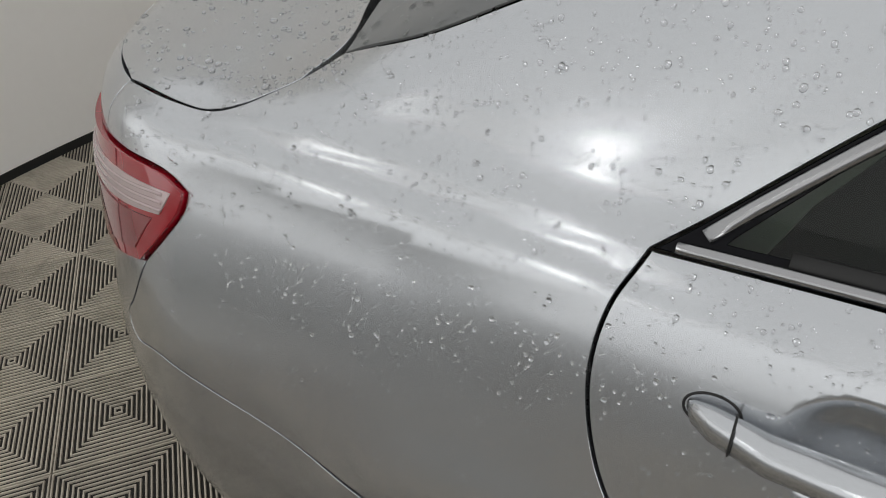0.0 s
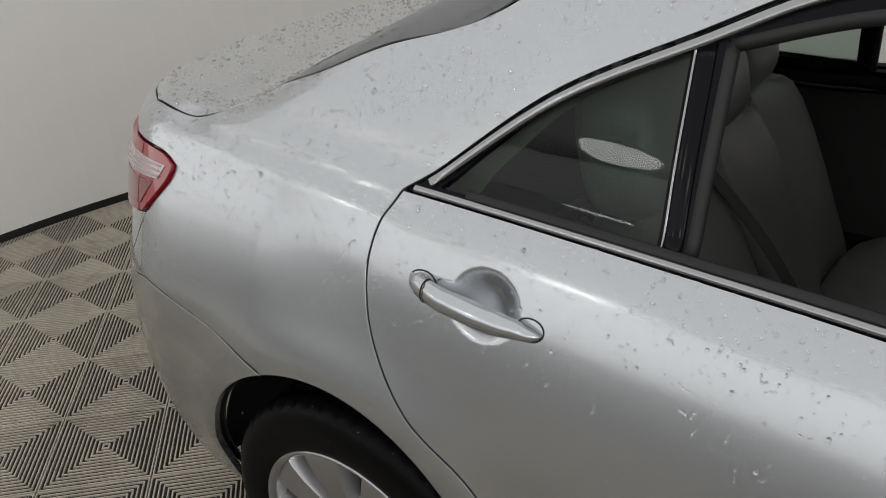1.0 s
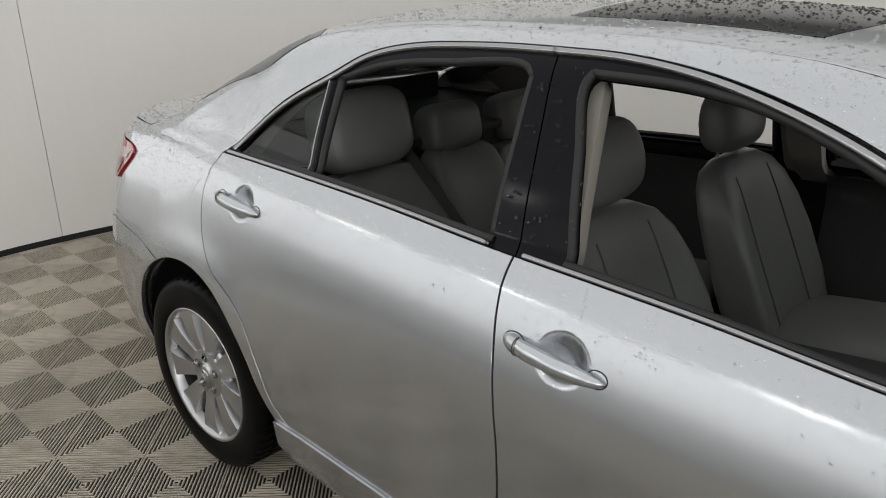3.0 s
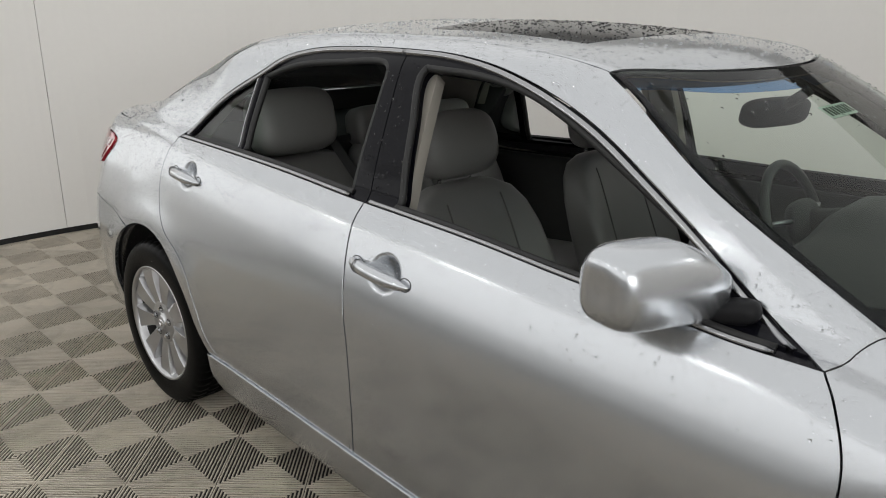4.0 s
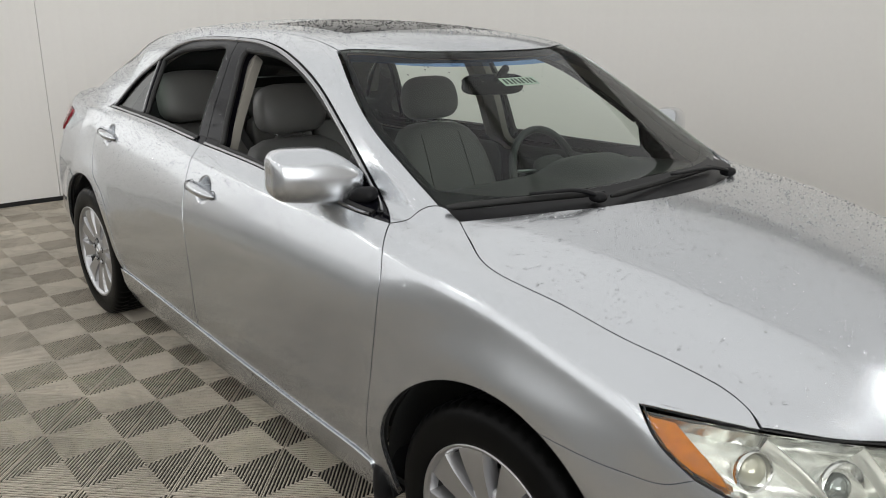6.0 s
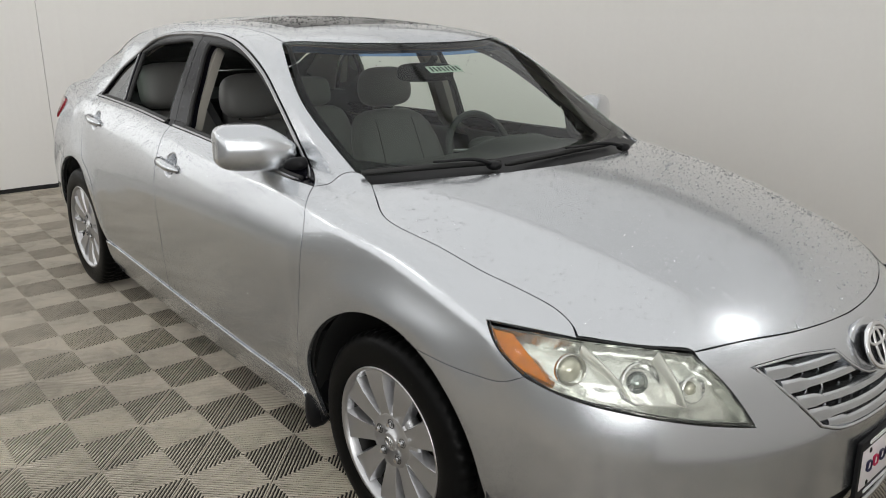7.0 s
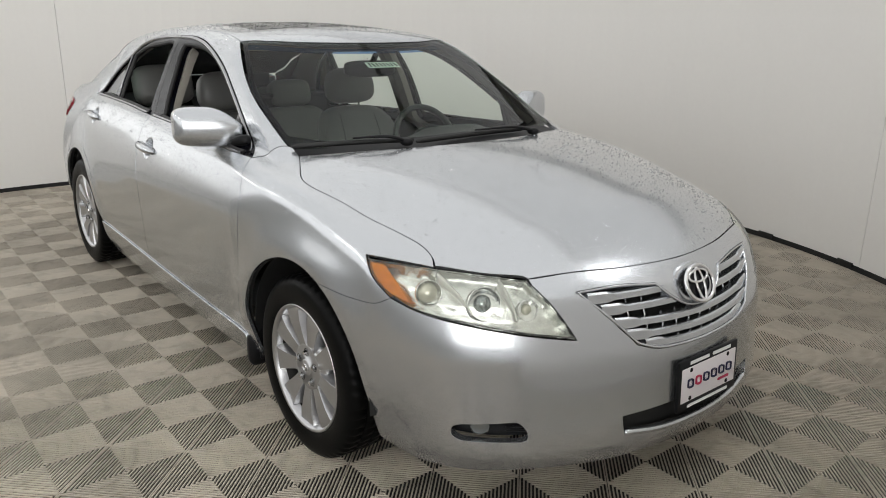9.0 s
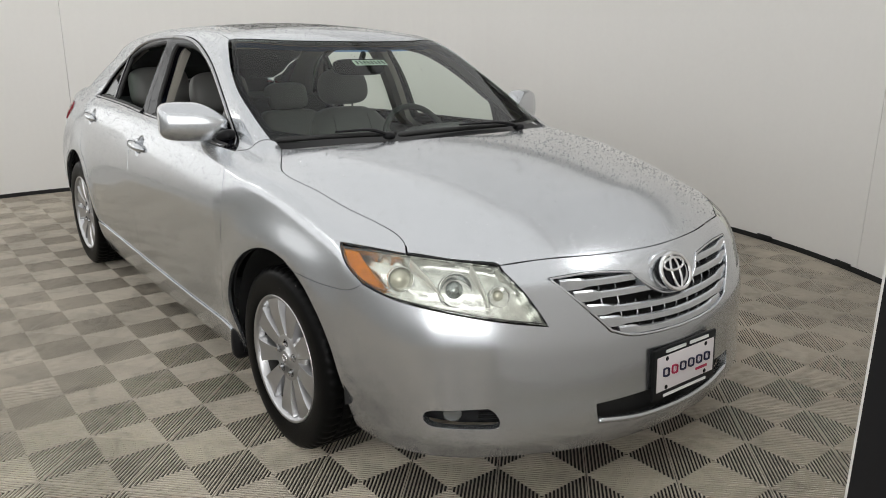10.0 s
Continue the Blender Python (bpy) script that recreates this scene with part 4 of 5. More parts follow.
# wheel wells and the dark inner body
for sx in (1.388, -1.388):
    for sy in (-1, 1):
        a = np.radians(np.linspace(-2, 182, 25))
        v = [(sx + r * math.cos(t), sy * y, WHEEL_Z + r * math.sin(t)) for t in a for r, y in ((ARCH_R + 0.012, 0.868 if sx > 0 else 0.825), (ARCH_R + 0.03, 0.80), (ARCH_R + 0.02, 0.58), (0.05, 0.56))]
        f = [(i * 4 + j, i * 4 + j + 1, i * 4 + j + 5, i * 4 + j + 4) for i in range(24) for j in range(3)]
        attach("wheel_well", mesh_of("wheel_well", v, f, DARK), car)



# ---------- trim and fittings of the car
def strip(pts, half, height, side=0.0, lift=0.0):
    """A domed strip along a line on the skin; side moves it across, towards the middle of the window."""
    p = onto(np.array(pts))
    n = normals(p)
    t = np.gradient(p, axis=0)
    b = np.cross(n, t)
    b /= np.linalg.norm(b, axis=1, keepdims=True)
    v = []
    for s, h in ((-1, -0.004), (-1, 0.3), (-0.7, 0.85), (0, 1), (0.7, 0.85), (1, 0.3), (1, -0.004)):
        v.append(p + b * (side + half * s) + n * (lift + (height * h if h > 0 else -0.006)))
    v = np.stack(v, 1).reshape(-1, 3)
    f = [(i * 7 + j, i * 7 + j + 1, (i + 1) * 7 + j + 1, (i + 1) * 7 + j) for i in range(len(p) - 1) for j in range(6)]
    f += [tuple(range(7)), tuple((len(p) - 1) * 7 + j for j in range(7))[::-1]]
    return v, f


def on_both(name, v, f, material, parent=car, label=""):
    ob = attach(name, mesh_of(name, v, f, material), parent, label)
    attach(name, mesh_of(name, *mirrored(v, f), material), parent, label)
    return ob


arc_all = spline(arc_r, 60)[2:]
on_both("window_trim", *strip(arc_all, 0.0070, 0.005, -0.0125), TRIM, label="bright trim over the rear door window")
arc_all = spline(arc_f, 70)[:-3]
on_both("window_trim", *strip(arc_all, 0.0070, 0.005, -0.0125), TRIM, label="bright trim over the front door window")
for line in (belt_r, belt_f):
    q = spline(line, 50)[1:-3]
    on_both("belt_trim", *strip(q, 0.0056, 0.005, 0.006), TRIM, label="bright belt moulding")
    on_both("belt_seal", *strip(q[4:], 0.0070, 0.003, 0.0185), SEAL, label="black rubber belt seal")
for opening in (R_OPEN, F_OPEN):
    # the rubber channel round the lowered pane
    for seg in opening[1:]:
        q = spline(seg, max(4, int(60 * np.linalg.norm(np.diff(np.array(seg), axis=0), axis=1).sum())))
        q = onto(q) - normals(q) * 0.014
        on_both("window_channel", *tube(q, 0.0105, 8), SEAL, label="black rubber window channel")
q = spline(SS((-0.916, 1.056), (-0.940, 1.280)), 14)
on_both("window_bar", *strip(q, 0.012, 0.004, 0, -0.004), GLOSS_BLACK)
on_both("window_bar_trim", *strip(q + (-0.012, 0, 0), 0.002, 0.004, 0, -0.003), TRIM)


# door handles
def handle(x, z):
    rows = [(-0.128, 0.004, 0.004), (-0.122, 0.012, 0.016), (-0.105, 0.017, 0.026), (-0.06, 0.0175, 0.034), (0.0, 0.0175, 0.037), (0.035, 0.017, 0.034), (0.062, 0.0135, 0.027), (0.082, 0.009, 0.018), (0.094, 0.003, 0.006)]
    v = []
    for dx, h, out in rows:
        zz = z - 0.004 - 0.05 * dx
        y = S(x + dx, zz)[1] if abs(dx) > 0.07 else (S(x - 0.075, zz)[1] + S(x + 0.075, zz)[1]) / 2
        for k in range(10):
            a = 2 * math.pi * k / 10
            v.append((x + dx, y - out * 0.5 - out * 0.5 * math.cos(a), zz + h * math.sin(a)))
    f = [(i * 10 + j, i * 10 + (j + 1) % 10, (i + 1) * 10 + (j + 1) % 10, (i + 1) * 10 + j) for i in range(len(rows) - 1) for j in range(10)]
    f += [tuple(range(10))[::-1], tuple((len(rows) - 1) * 10 + j for j in range(10))]
    ob = on_both("door_handle", v, f, PAINT)
    # the joint between grip and lock cover, and the dark gasket under both ends
    y = S(x - 0.092, z)[1]
    ring = [(x - 0.088, y - 0.0165 - 0.0155 * math.cos(a), z + 0.0005 + 0.0175 * math.sin(a)) for a in np.linspace(0, 2 * np.pi, 24, endpoint=False)]
    on_both("handle_joint", *tube(ring, 0.0011, 6, True), SEAL)
    for dx, w in ((-0.108, 0.0235), (0.076, 0.021)):
        y = S(x + dx, z)[1]
        zz = z - 0.004 - 0.05 * dx
        pad = [onto(np.array([x + dx + w * math.cos(a), y, zz + 0.0165 * math.sin(a)])) for a in np.linspace(0, 2 * np.pi, 28, endpoint=False)]
        on_both("handle_gasket", *tube(pad, 0.0013, 6, True), SEAL)
    return ob


for hx, hz in HANDLES:
    handle(hx, hz)


def puff(center, size, power=(2.6, 2.6, 2.6), n=(28, 18), turn=(0, 0, 0), warp=None):
    """A rounded block."""
    v = []
    for j in range(n[1] + 1):
        b = math.pi * (j / n[1] - 0.5)
        for i in range(n[0]):
            a = 2 * math.pi * i / n[0]
            d = [math.cos(b) * math.cos(a), math.cos(b) * math.sin(a), math.sin(b)]
            k = sum(abs(c) ** p for c, p in zip(d, power)) ** (-1 / (sum(power) / 3))
            q = [c * k for c in d]
            if warp:
                q = warp(*q)
            v.append(pose(*center, *turn) @ Vector((q[0] * size[0] / 2, q[1] * size[1] / 2, q[2] * size[2] / 2)))
    f = [(j * n[0] + i, j * n[0] + (i + 1) % n[0], (j + 1) * n[0] + (i + 1) % n[0], (j + 1) * n[0] + i) for j in range(n[1]) for i in range(n[0])]
    return v, f


# wing mirrors: a silver shell, its glass towards the rear, on a black foot
def shell(x, y, z):
    k = (1 + y) / 2  # 0 at the outer end, 1 at the door
    w = 1 - 0.80 * min(max((k - 0.52) / 0.48, 0), 1) ** 1.7 if z > 0 else 1 + 0.10 * k - 0.35 * max(k - 0.86, 0)
    return x * (1 - 0.15 * k) * (1 - 0.12 * max(z, 0)) + 0.55 * max(k - 0.2, 0), y, z * w + 0.10 * (1 - k) * (1 if z > 0 else 0.6)


v, f = puff((0.652, -0.868, 1.073), (0.150, 0.250, 0.148), (3.0, 5.0, 3.6), (64, 40), (0, 0, -12), shell)
on_both("wing_mirror", v, f, PAINT, label="silver wing mirror shell")
v, f = puff((0.590, -0.880, 1.070), (0.030, 0.165, 0.105), (4, 4, 4), (28, 14), (0, 0, -12))
on_both("mirror_glass", v, f, mat("mirror_glass", (0.8, 0.8, 0.8), 0.02, 1.0))
v, f = puff((0.760, -0.778, 1.022), (0.10, 0.055, 0.045), (3, 3, 3), (24, 14), (0, -14, 12))
on_both("mirror_foot", v, f, BLACK)
SAIL = [SS((0.643, 1.011), (0.802, 1.003), (0.900, 0.994)), SS((0.900, 0.994), (0.786, 1.037), (0.668, 1.112)), SS((0.668, 1.112), (0.645, 1.122)), SS((0.645, 1.122), (0.643, 1.011))]
skin("mirror_sail", "side", SAIL, material=GLOSS_BLACK, lift=0.001, gap=0.0, step=0.01)

# cowl and wipers
def belt_between(a, b, n, drop=0.012):
    """A ruled sheet from one line to another."""
    p, q = spline(a, n), spline(b, n)
    v = [tuple(p[i] + (q[i] - p[i]) * s - np.array((0, 0, drop * (1 - abs(2 * s - 1) * 0.6)))) for i in range(n) for s in (0, 0.3, 0.7, 1)]
    return v, [(i * 4 + j, i * 4 + j + 1, i * 4 + j + 5, i * 4 + j + 4) for i in range(n - 1) for j in range(3)]


attach("cowl", mesh_of("cowl", *belt_between([np.array(p) + (-0.03, 0, 0.012) for p in screen_low], [np.array(p) + (0.02, 0, -0.012) for p in HOOD_REAR], 60, 0.010), BLACK), car, "black plastic cowl under the windshield")


def wiper(tip, root, pivot):
    t, r, o = (np.array(domain_top(np.array([p]))[0]) for p in (tip, root, pivot))
    up = np.array((0.012, 0, 0.022))
    mid = spline([t, (t + r) / 2 + (0.012, 0, 0.004), r], 20)
    w = new("wiper")
    w.parent = car
    blade = tube(mid + up * 0.6, np.r_[0.004, np.full(18, 0.007), 0.004], 8, flat=1.4)
    attach("blade", mesh_of("blade", *blade, SEAL), w)
    arm = tube(spline([o + up * 0.6, o + 0.3 * (mid[9] - o) + up * 1.5, mid[9] + up * 1.4], 14), np.linspace(0.013, 0.006, 14), 8, flat=0.6)
    attach("arm", mesh_of("arm", *arm, BLACK), w)
    attach("pivot_cap", mesh_of("pivot_cap", *puff(tuple(o + up * 0.5), (0.05, 0.045, 0.03), n=(16, 8)), BLACK), w)
    return tagged(w, "black wiper arm and blade")


wiper((1.012, -0.695), (1.195, -0.27), (1.205, -0.31))
wiper((1.225, -0.28), (1.17, 0.36), (1.235, 0.34))

# splash guards between sill and front wheel
on_both("splash_guard", *puff((0.965, -0.850, 0.245), (0.045, 0.085, 0.14), (4, 4, 4), (16, 10)), BLACK, label="black splash guard behind the front wheel")

# the fine joint between fender and windshield pillar
q = onto(spline([HOOD_GAP[0], *SS((1.0, 1.022), BELT[-1])], 24))
on_both("panel_joint", *tube(q, 0.0013, 6), SEAL, label="thin dark joint between two body panels")

# grille
nose_back = NN(*[(y, z) for z in (0.54, 0.65, 0.75) for y in np.linspace(-0.46, 0.46, 25)])
v = np.array(nose_back) - (0.075, 0, 0)
f = [(j * 25 + i, j * 25 + i + 1, (j + 1) * 25 + i + 1, (j + 1) * 25 + i) for j in range(2) for i in range(24)]
grille = attach("grille", mesh_of("grille", v, f, DARK), car, "silver slatted grille with a chrome badge")


def slat(y0, y1, z0, z1, thick, wide):
    """A silver blade across the opening, from y0 to y1, tilted; broad at its outer ends."""
    ys = np.linspace(y0, y1, 40)
    v = []
    for y in ys:
        z = z0 + (z1 - z0) * (abs(y) / 0.42) ** 1.6
        edge = min(abs(y - y0) if y0 < -0.2 else 9, abs(y - y1) if y1 > 0.2 else 9)
        k = np.clip(1 - (edge - 0.060) / 0.025, 0, 1)
        h = thick + (wide - thick) * k
        x = NN((y, z))[0][0]
        for dx, dz in ((-0.010, h), (-0.004, h * 0.7), (0.0, -h * 0.85), (-0.003, -h), (-0.034, -h), (-0.034, h * 0.7)):
            v.append((x + dx, y, z + dz))
    f = [(i * 6 + j, i * 6 + (j + 1) % 6, (i + 1) * 6 + (j + 1) % 6, (i + 1) * 6 + j) for i in range(39) for j in range(6)]
    return v, f + [tuple(range(6)), tuple(39 * 6 + j for j in range(6))[::-1]]


def y_out(z):
    return 0.285 + (z - 0.588) * 0.955 - 0.004


for s in (-1, 1):
    for z0, z1, inner in ((0.718, 0.722, 0.135), (0.682, 0.690, 0.085)):
        a, b = inner, y_out(z1)
        attach("slat", mesh_of("slat", *slat(*sorted((s * a, s * b)), z0, z1, 0.0100, 0.0172), PAINT, smooth=False), grille)
for z0, z1 in ((0.634, 0.655), (0.598, 0.622), (0.566, 0.592)):
    b = y_out(z1) - (0.03 if z0 < 0.57 else 0)
    attach("slat", mesh_of("slat", *slat(-b, b, z0, z1, 0.0100, 0.0172), PAINT, smooth=False), grille)
for y in np.linspace(-0.33, 0.33, 12):
    z = np.array([0.57, 0.72 if abs(y) > 0.15 else 0.65])
    p = NN((y, z[0]), (y, z[1]))
    attach("rib", mesh_of("rib", *tube(spline([p[0] + (-0.03, 0, 0), p[1] + (-0.03, 0, 0)], 4), 0.0035, 6), PAINT), grille)
rim = np.concatenate([spline(seg, 30)[:-1] for seg in GRILLE])
attach("surround", mesh_of("surround", *tube(rim + (0.001, 0, 0), 0.0045, 8, True), PAINT), grille)
attach("surround_gap", mesh_of("surround_gap", *tube(rim + (0.0005, 0, 0) + 0.0035 * np.sign(rim - (0, 0, 0.65)) * (0, 1, 1), 0.0016, 6, True), SEAL), grille)
# badge: chrome ring and bars on a dark ground
bx, bz = NN((0, 0.716))[0][0] + 0.021, 0.716
badge = attach("badge", mesh_of("badge", *puff((bx - 0.012, 0, bz), (0.02, 0.134, 0.102), (2, 2, 2), (36, 14), (0, -27, 0)), GLOSS_BLACK), grille)
attach("badge_seat", mesh_of("badge_seat", *puff((bx - 0.034, 0, bz - 0.008), (0.03, 0.176, 0.130), (2, 2.4, 2.4), (36, 14), (0, -20, 0)), PAINT), grille)
for ry, rz, dz, r in ((0.068, 0.050, 0, 0.0070), (0.019, 0.044, -0.002, 0.0050), (0.047, 0.017, 0.021, 0.0050)):
    ring = [(bx - 0.50 * (rz * math.sin(a) + dz) + 0.001, ry * math.cos(a), bz + dz + rz * math.sin(a)) for a in np.linspace(0, 2 * np.pi, 40, endpoint=False)]
    attach("badge_ring", mesh_of("badge_ring", *tube(ring, r, 8, True), CHROME), grille)

# lower intake and fog lamps
v = np.array(NN(*[(y, z) for z in (0.22, 0.31, 0.40) for y in np.linspace(-0.37, 0.37, 21)])) - (0.045, 0, 0)
f = [(j * 21 + i, j * 21 + i + 1, (j + 1) * 21 + i + 1, (j + 1) * 21 + i) for j in range(2) for i in range(20)]
attach("intake", mesh_of("intake", v, f, DARK), car, "black lower air intake")
lip = spline(NN((-0.325, 0.314), (-0.2, 0.299), (0, 0.293), (0.2, 0.299), (0.325, 0.314)), 40)
attach("intake_lip", mesh_of("intake_lip", *tube(lip + (-0.006, 0, 0), 0.010, 8), PAINT), car)
for s in (-1, 1):
    c = np.array(NN((-0.685, 0.358))[0]) * (1, 1, 1)
    fl = new("fog_lamp")
    fl.parent = car
    tagged(fl, "round fog lamp in a black recess")
    q = np.array(NN(*[(y, z) for z in (0.325, 0.36, 0.395) for y in np.linspace(-0.79, -0.565, 9)]))
    q = q - normals(q) * 0.05
    f = [(j * 9 + i, j * 9 + i + 1, (j + 1) * 9 + i + 1, (j + 1) * 9 + i) for j in range(2) for i in range(8)]
    pieces = [("recess", q, f, BLACK)]
    cc = np.array(NN((-0.715, 0.36))[0])
    nn = normals(cc[None])[0]
    pieces.append(("lens", *puff(tuple(cc - nn * 0.030), (0.02, 0.056, 0.050), (2, 2, 2), (20, 12), (0, 0, -42)), mat("fog_glass", (0.16, 0.17, 0.17), 0.06, 0.5, Coat_Weight=1.0)))
    for k in range(3):
        pts = NN((-0.655, 0.349 + 0.012 * k), (-0.60, 0.349 + 0.012 * k))
        pieces.append(("fin", *tube([p - normals(p[None])[0] * 0.03 for p in pts], 0.003, 6), BLACK))
    for nm, vv, ff, mm in pieces:
        vv, ff = (vv, ff) if s < 0 else mirrored(vv, ff)
        attach(nm, mesh_of(nm, vv, ff, mm), fl)

# number plate in a dealer's frame; its lettering as plain bars
plate = new("number_plate")
plate.parent = car
plate.matrix_basis = pose(2.371, 0.018, 0.418, 0, -3, 0)
tagged(plate, "white dealer plate in a black frame")
bm = bmesh.new()
box(bm, (0.012, 0.318, 0.166), (0, 0, 0), (0, 0, 0), 0.004)
part("frame", bm, BLACK, plate)
bm = bmesh.new()
box(bm, (0.004, 0.292, 0.112), (0.006, 0, 0.002), (0, 0, 0), 0.001)
PLATE_GROUND = mat("plate_white", (0.72, 0.68, 0.70), 0.4)
part("plate", bm, PLATE_GROUND, plate)
NAVY, PLATE_RED, PLATE_WHITE = mat("navy_print", (0.012, 0.012, 0.045), 0.4), mat("red_print", (0.42, 0.015, 0.07), 0.4), mat("white_print", (0.75, 0.75, 0.75), 0.5)


def bar(y, z, w, h, material, lean=0.0, x=0.0086):
    bm = bmesh.new()
    box(bm, (0.0012, w, h), (x, y, z), (lean, 0, 0), min(w, h) * 0.25)
    part("print_bar", bm, material, plate)


for y0, y1, z in ((-0.105, -0.005, 0.071), (0.015, 0.115, 0.071)):
    bar((y0 + y1) / 2, z, y1 - y0, 0.010, PLATE_WHITE, 0, 0.0064)
bar(0.0, -0.071, 0.22, 0.009, PLATE_WHITE, 0, 0.0064)
for k, y in enumerate(np.linspace(-0.105, 0.105, 6)):
    bar(y, 0.006, 0.026, 0.028, PLATE_RED if k == 1 else NAVY)
    bar(y, 0.006, 0.014, 0.016, PLATE_GROUND, 0, 0.0090)
bar(0.080, -0.026, 0.06, 0.008, PLATE_RED)
for y, z in ((-0.10, 0.048), (0.10, 0.048), (-0.10, -0.045), (0.10, -0.045)):
    attach("screw", mesh_of("screw", *puff((0.008, y, z), (0.006, 0.015, 0.015), (2, 2, 2), (12, 6)), BLACK), plate)

# headlights: bowl, projector, reflectors, dividing fins, amber corner
for s in (-1, 1):
    head = new("headlight_unit")
    head.parent = car
    tagged(head, "chrome headlight bowls behind the lens, amber corner")
    bits = []
    v, f, n = sheet("nose", [LAMP_LOW, LAMP_IN[::-1], LAMP_TOP[::-1], LAMP_REAR[::-1]], gap=0.004, depth=-0.045, lift=-0.052, step=0.010)
    v = np.array(v) - np.array(n) * (0.0022 * np.abs(np.sin(95 * (np.array(v)[:, 1] + 0.4 * np.array(v)[:, 2]))) + 0.0015 * np.sin(150 * np.array(v)[:, 2]))[:, None]
    bits.append(("bowl", v, f, worn(mat("bowl_silver", (0.80, 0.81, 0.78), 0.27, 0.85), 18, 0.22, 0.003, 30)))
    AMB = [[np.array(p) for p in ((1.865, -0.842, 0.720), (1.895, -0.834, 0.712), (1.930, -0.816, 0.705))], [np.array(p) for p in ((1.930, -0.816, 0.705), (1.895, -0.820, 0.744), (1.852, -0.820, 0.774), (1.797, -0.808, 0.804))],
           [np.array(p) for p in ((1.797, -0.808, 0.804), (1.770, -0.814, 0.805), (1.745, -0.82, 0.804))], LAMP_REAR[::-1]]
    v, f, n = sheet("nose", AMB, gap=0.006, depth=0.03, lift=-0.010, step=0.008)
    bits.append(("amber_reflector", v, f, AMBER))
    for c, r, deep in (((1.941, -0.776, 0.752), 0.036, 0.040), ((2.066, -0.666, 0.733), 0.048, 0.050), ((2.140, -0.560, 0.705), 0.030, 0.055)):
        c = onto(np.array(c))
        n = normals(c[None])[0]
        ahead = (n * 0.4 + np.array((0.85, -0.25, 0)))
        ahead /= np.linalg.norm(ahead)
        o = c - n * deep
        m = Matrix.Translation(o) @ Vector(ahead).to_track_quat("-Y", "Z").to_matrix().to_4x4()
        q = 1.7 if r < 0.04 and r > 0.033 else 1.1
        vv, ff = revolve([(0.004, 0.032), (r * 0.5, 0.026), (r * 0.85, 0.008), (r, -0.012), (r * 1.05, -0.013), (r * 1.08, 0.0)], 40)
        bits.append(("reflector", [m @ Vector(c) for c in vv], ff, CHROME))
        vv, ff = puff((0, 0.004, 0), (r * q, r * q * 0.85, r * q), (2, 2, 2), (24, 14))
        bits.append(("projector" if r > 0.045 else "bulb", [m @ Vector(c) for c in vv], ff, mat("lens_glass", (0.30, 0.33, 0.33), 0.05, 0.7, Coat_Weight=1.0) if r > 0.045 else mat("bulb_dome", (0.62, 0.60, 0.50), 0.10, 0.4, Coat_Weight=1.0)))
    for a, b in (((1.934, -0.724, 0.793), (2.068, -0.706, 0.697)), ((2.054, -0.596, 0.784), (2.152, -0.608, 0.679))):
        a, b = np.array(a), np.array(b)
        mid = (a + b) / 2 + (0.012, -0.006, 0.018)
        q = onto(spline([a, mid, b], 16))
        n = normals(q)
        v = np.concatenate([q - n * 0.012, q - n * 0.065, q - n * 0.012 + (0.002, -0.007, 0), q - n * 0.065 + (0.002, -0.007, 0)])
        f = [(i, i + 1, 17 + i, 16 + i) for i in range(15)] + [(32 + i, 48 + i, 49 + i, 33 + i) for i in range(15)] + [(i + 1, i, 32 + i, 33 + i) for i in range(15)]
        bits.append(("fin", v, f, mat("fin_silver", (0.8, 0.79, 0.75), 0.3, 0.4)))
    for nm, vv, ff, mm in bits:
        vv, ff = (vv, ff) if s < 0 else mirrored(vv, ff)
        attach(nm, mesh_of(nm, vv, ff, mm), head)
edge = np.concatenate([spline(seg, 30)[:-1] for seg in (LAMP_LOW, LAMP_IN[::-1], LAMP_TOP[::-1], LAMP_REAR[::-1])])
edge = onto(edge)
on_both("headlight_seal", *tube(edge - normals(edge) * 0.002, 0.0019, 6, True), SEAL)

# tail lights: pale and faded bands on the red lens
PALE = [SS((-1.899, 0.953), (-1.916, 0.926)), [*SS((-1.916, 0.926), (-2.00, 0.918)), *RR((-0.68, 0.910), (-0.60, 0.906), (-0.50, 0.903))], RR((-0.50, 0.903), (-0.50, 0.940)), [*RR((-0.50, 0.940), (-0.60, 0.944), (-0.68, 0.948)), *SS((-2.00, 0.953), (-1.899, 0.953))]]
PINK = [SS((-1.930, 0.918), (-1.966, 0.870)), [*SS((-1.966, 0.870), (-2.04, 0.855)), *RR((-0.68, 0.850), (-0.60, 0.846), (-0.50, 0.843))], RR((-0.50, 0.843), (-0.50, 0.897)), [*RR((-0.50, 0.897), (-0.60, 0.900), (-0.68, 0.904)), *SS((-2.01, 0.911), (-1.930, 0.918))]]
for shape, m, nm in ((PALE, PALE_LENS, "reverse_lens"), (PINK, PINK_LENS, "brake_lens")):
    v, f, n = sheet("tail", shape, lift=0.0098, gap=0.0, depth=0.004, step=0.008)
    on_both(nm, v, f, m)
for k in range(3):
    z = 0.009 * (k - 1)
    q = onto(spline([*SS((-1.912, z + 0.940), (-2.00, z + 0.936)), *RR((-0.68, z + 0.929), (-0.60, z + 0.925), (-0.51, z + 0.922))], 30))
    on_both("lens_rib", *tube(q + normals(q) * 0.0100, 0.0024, 6), PALE_LENS)



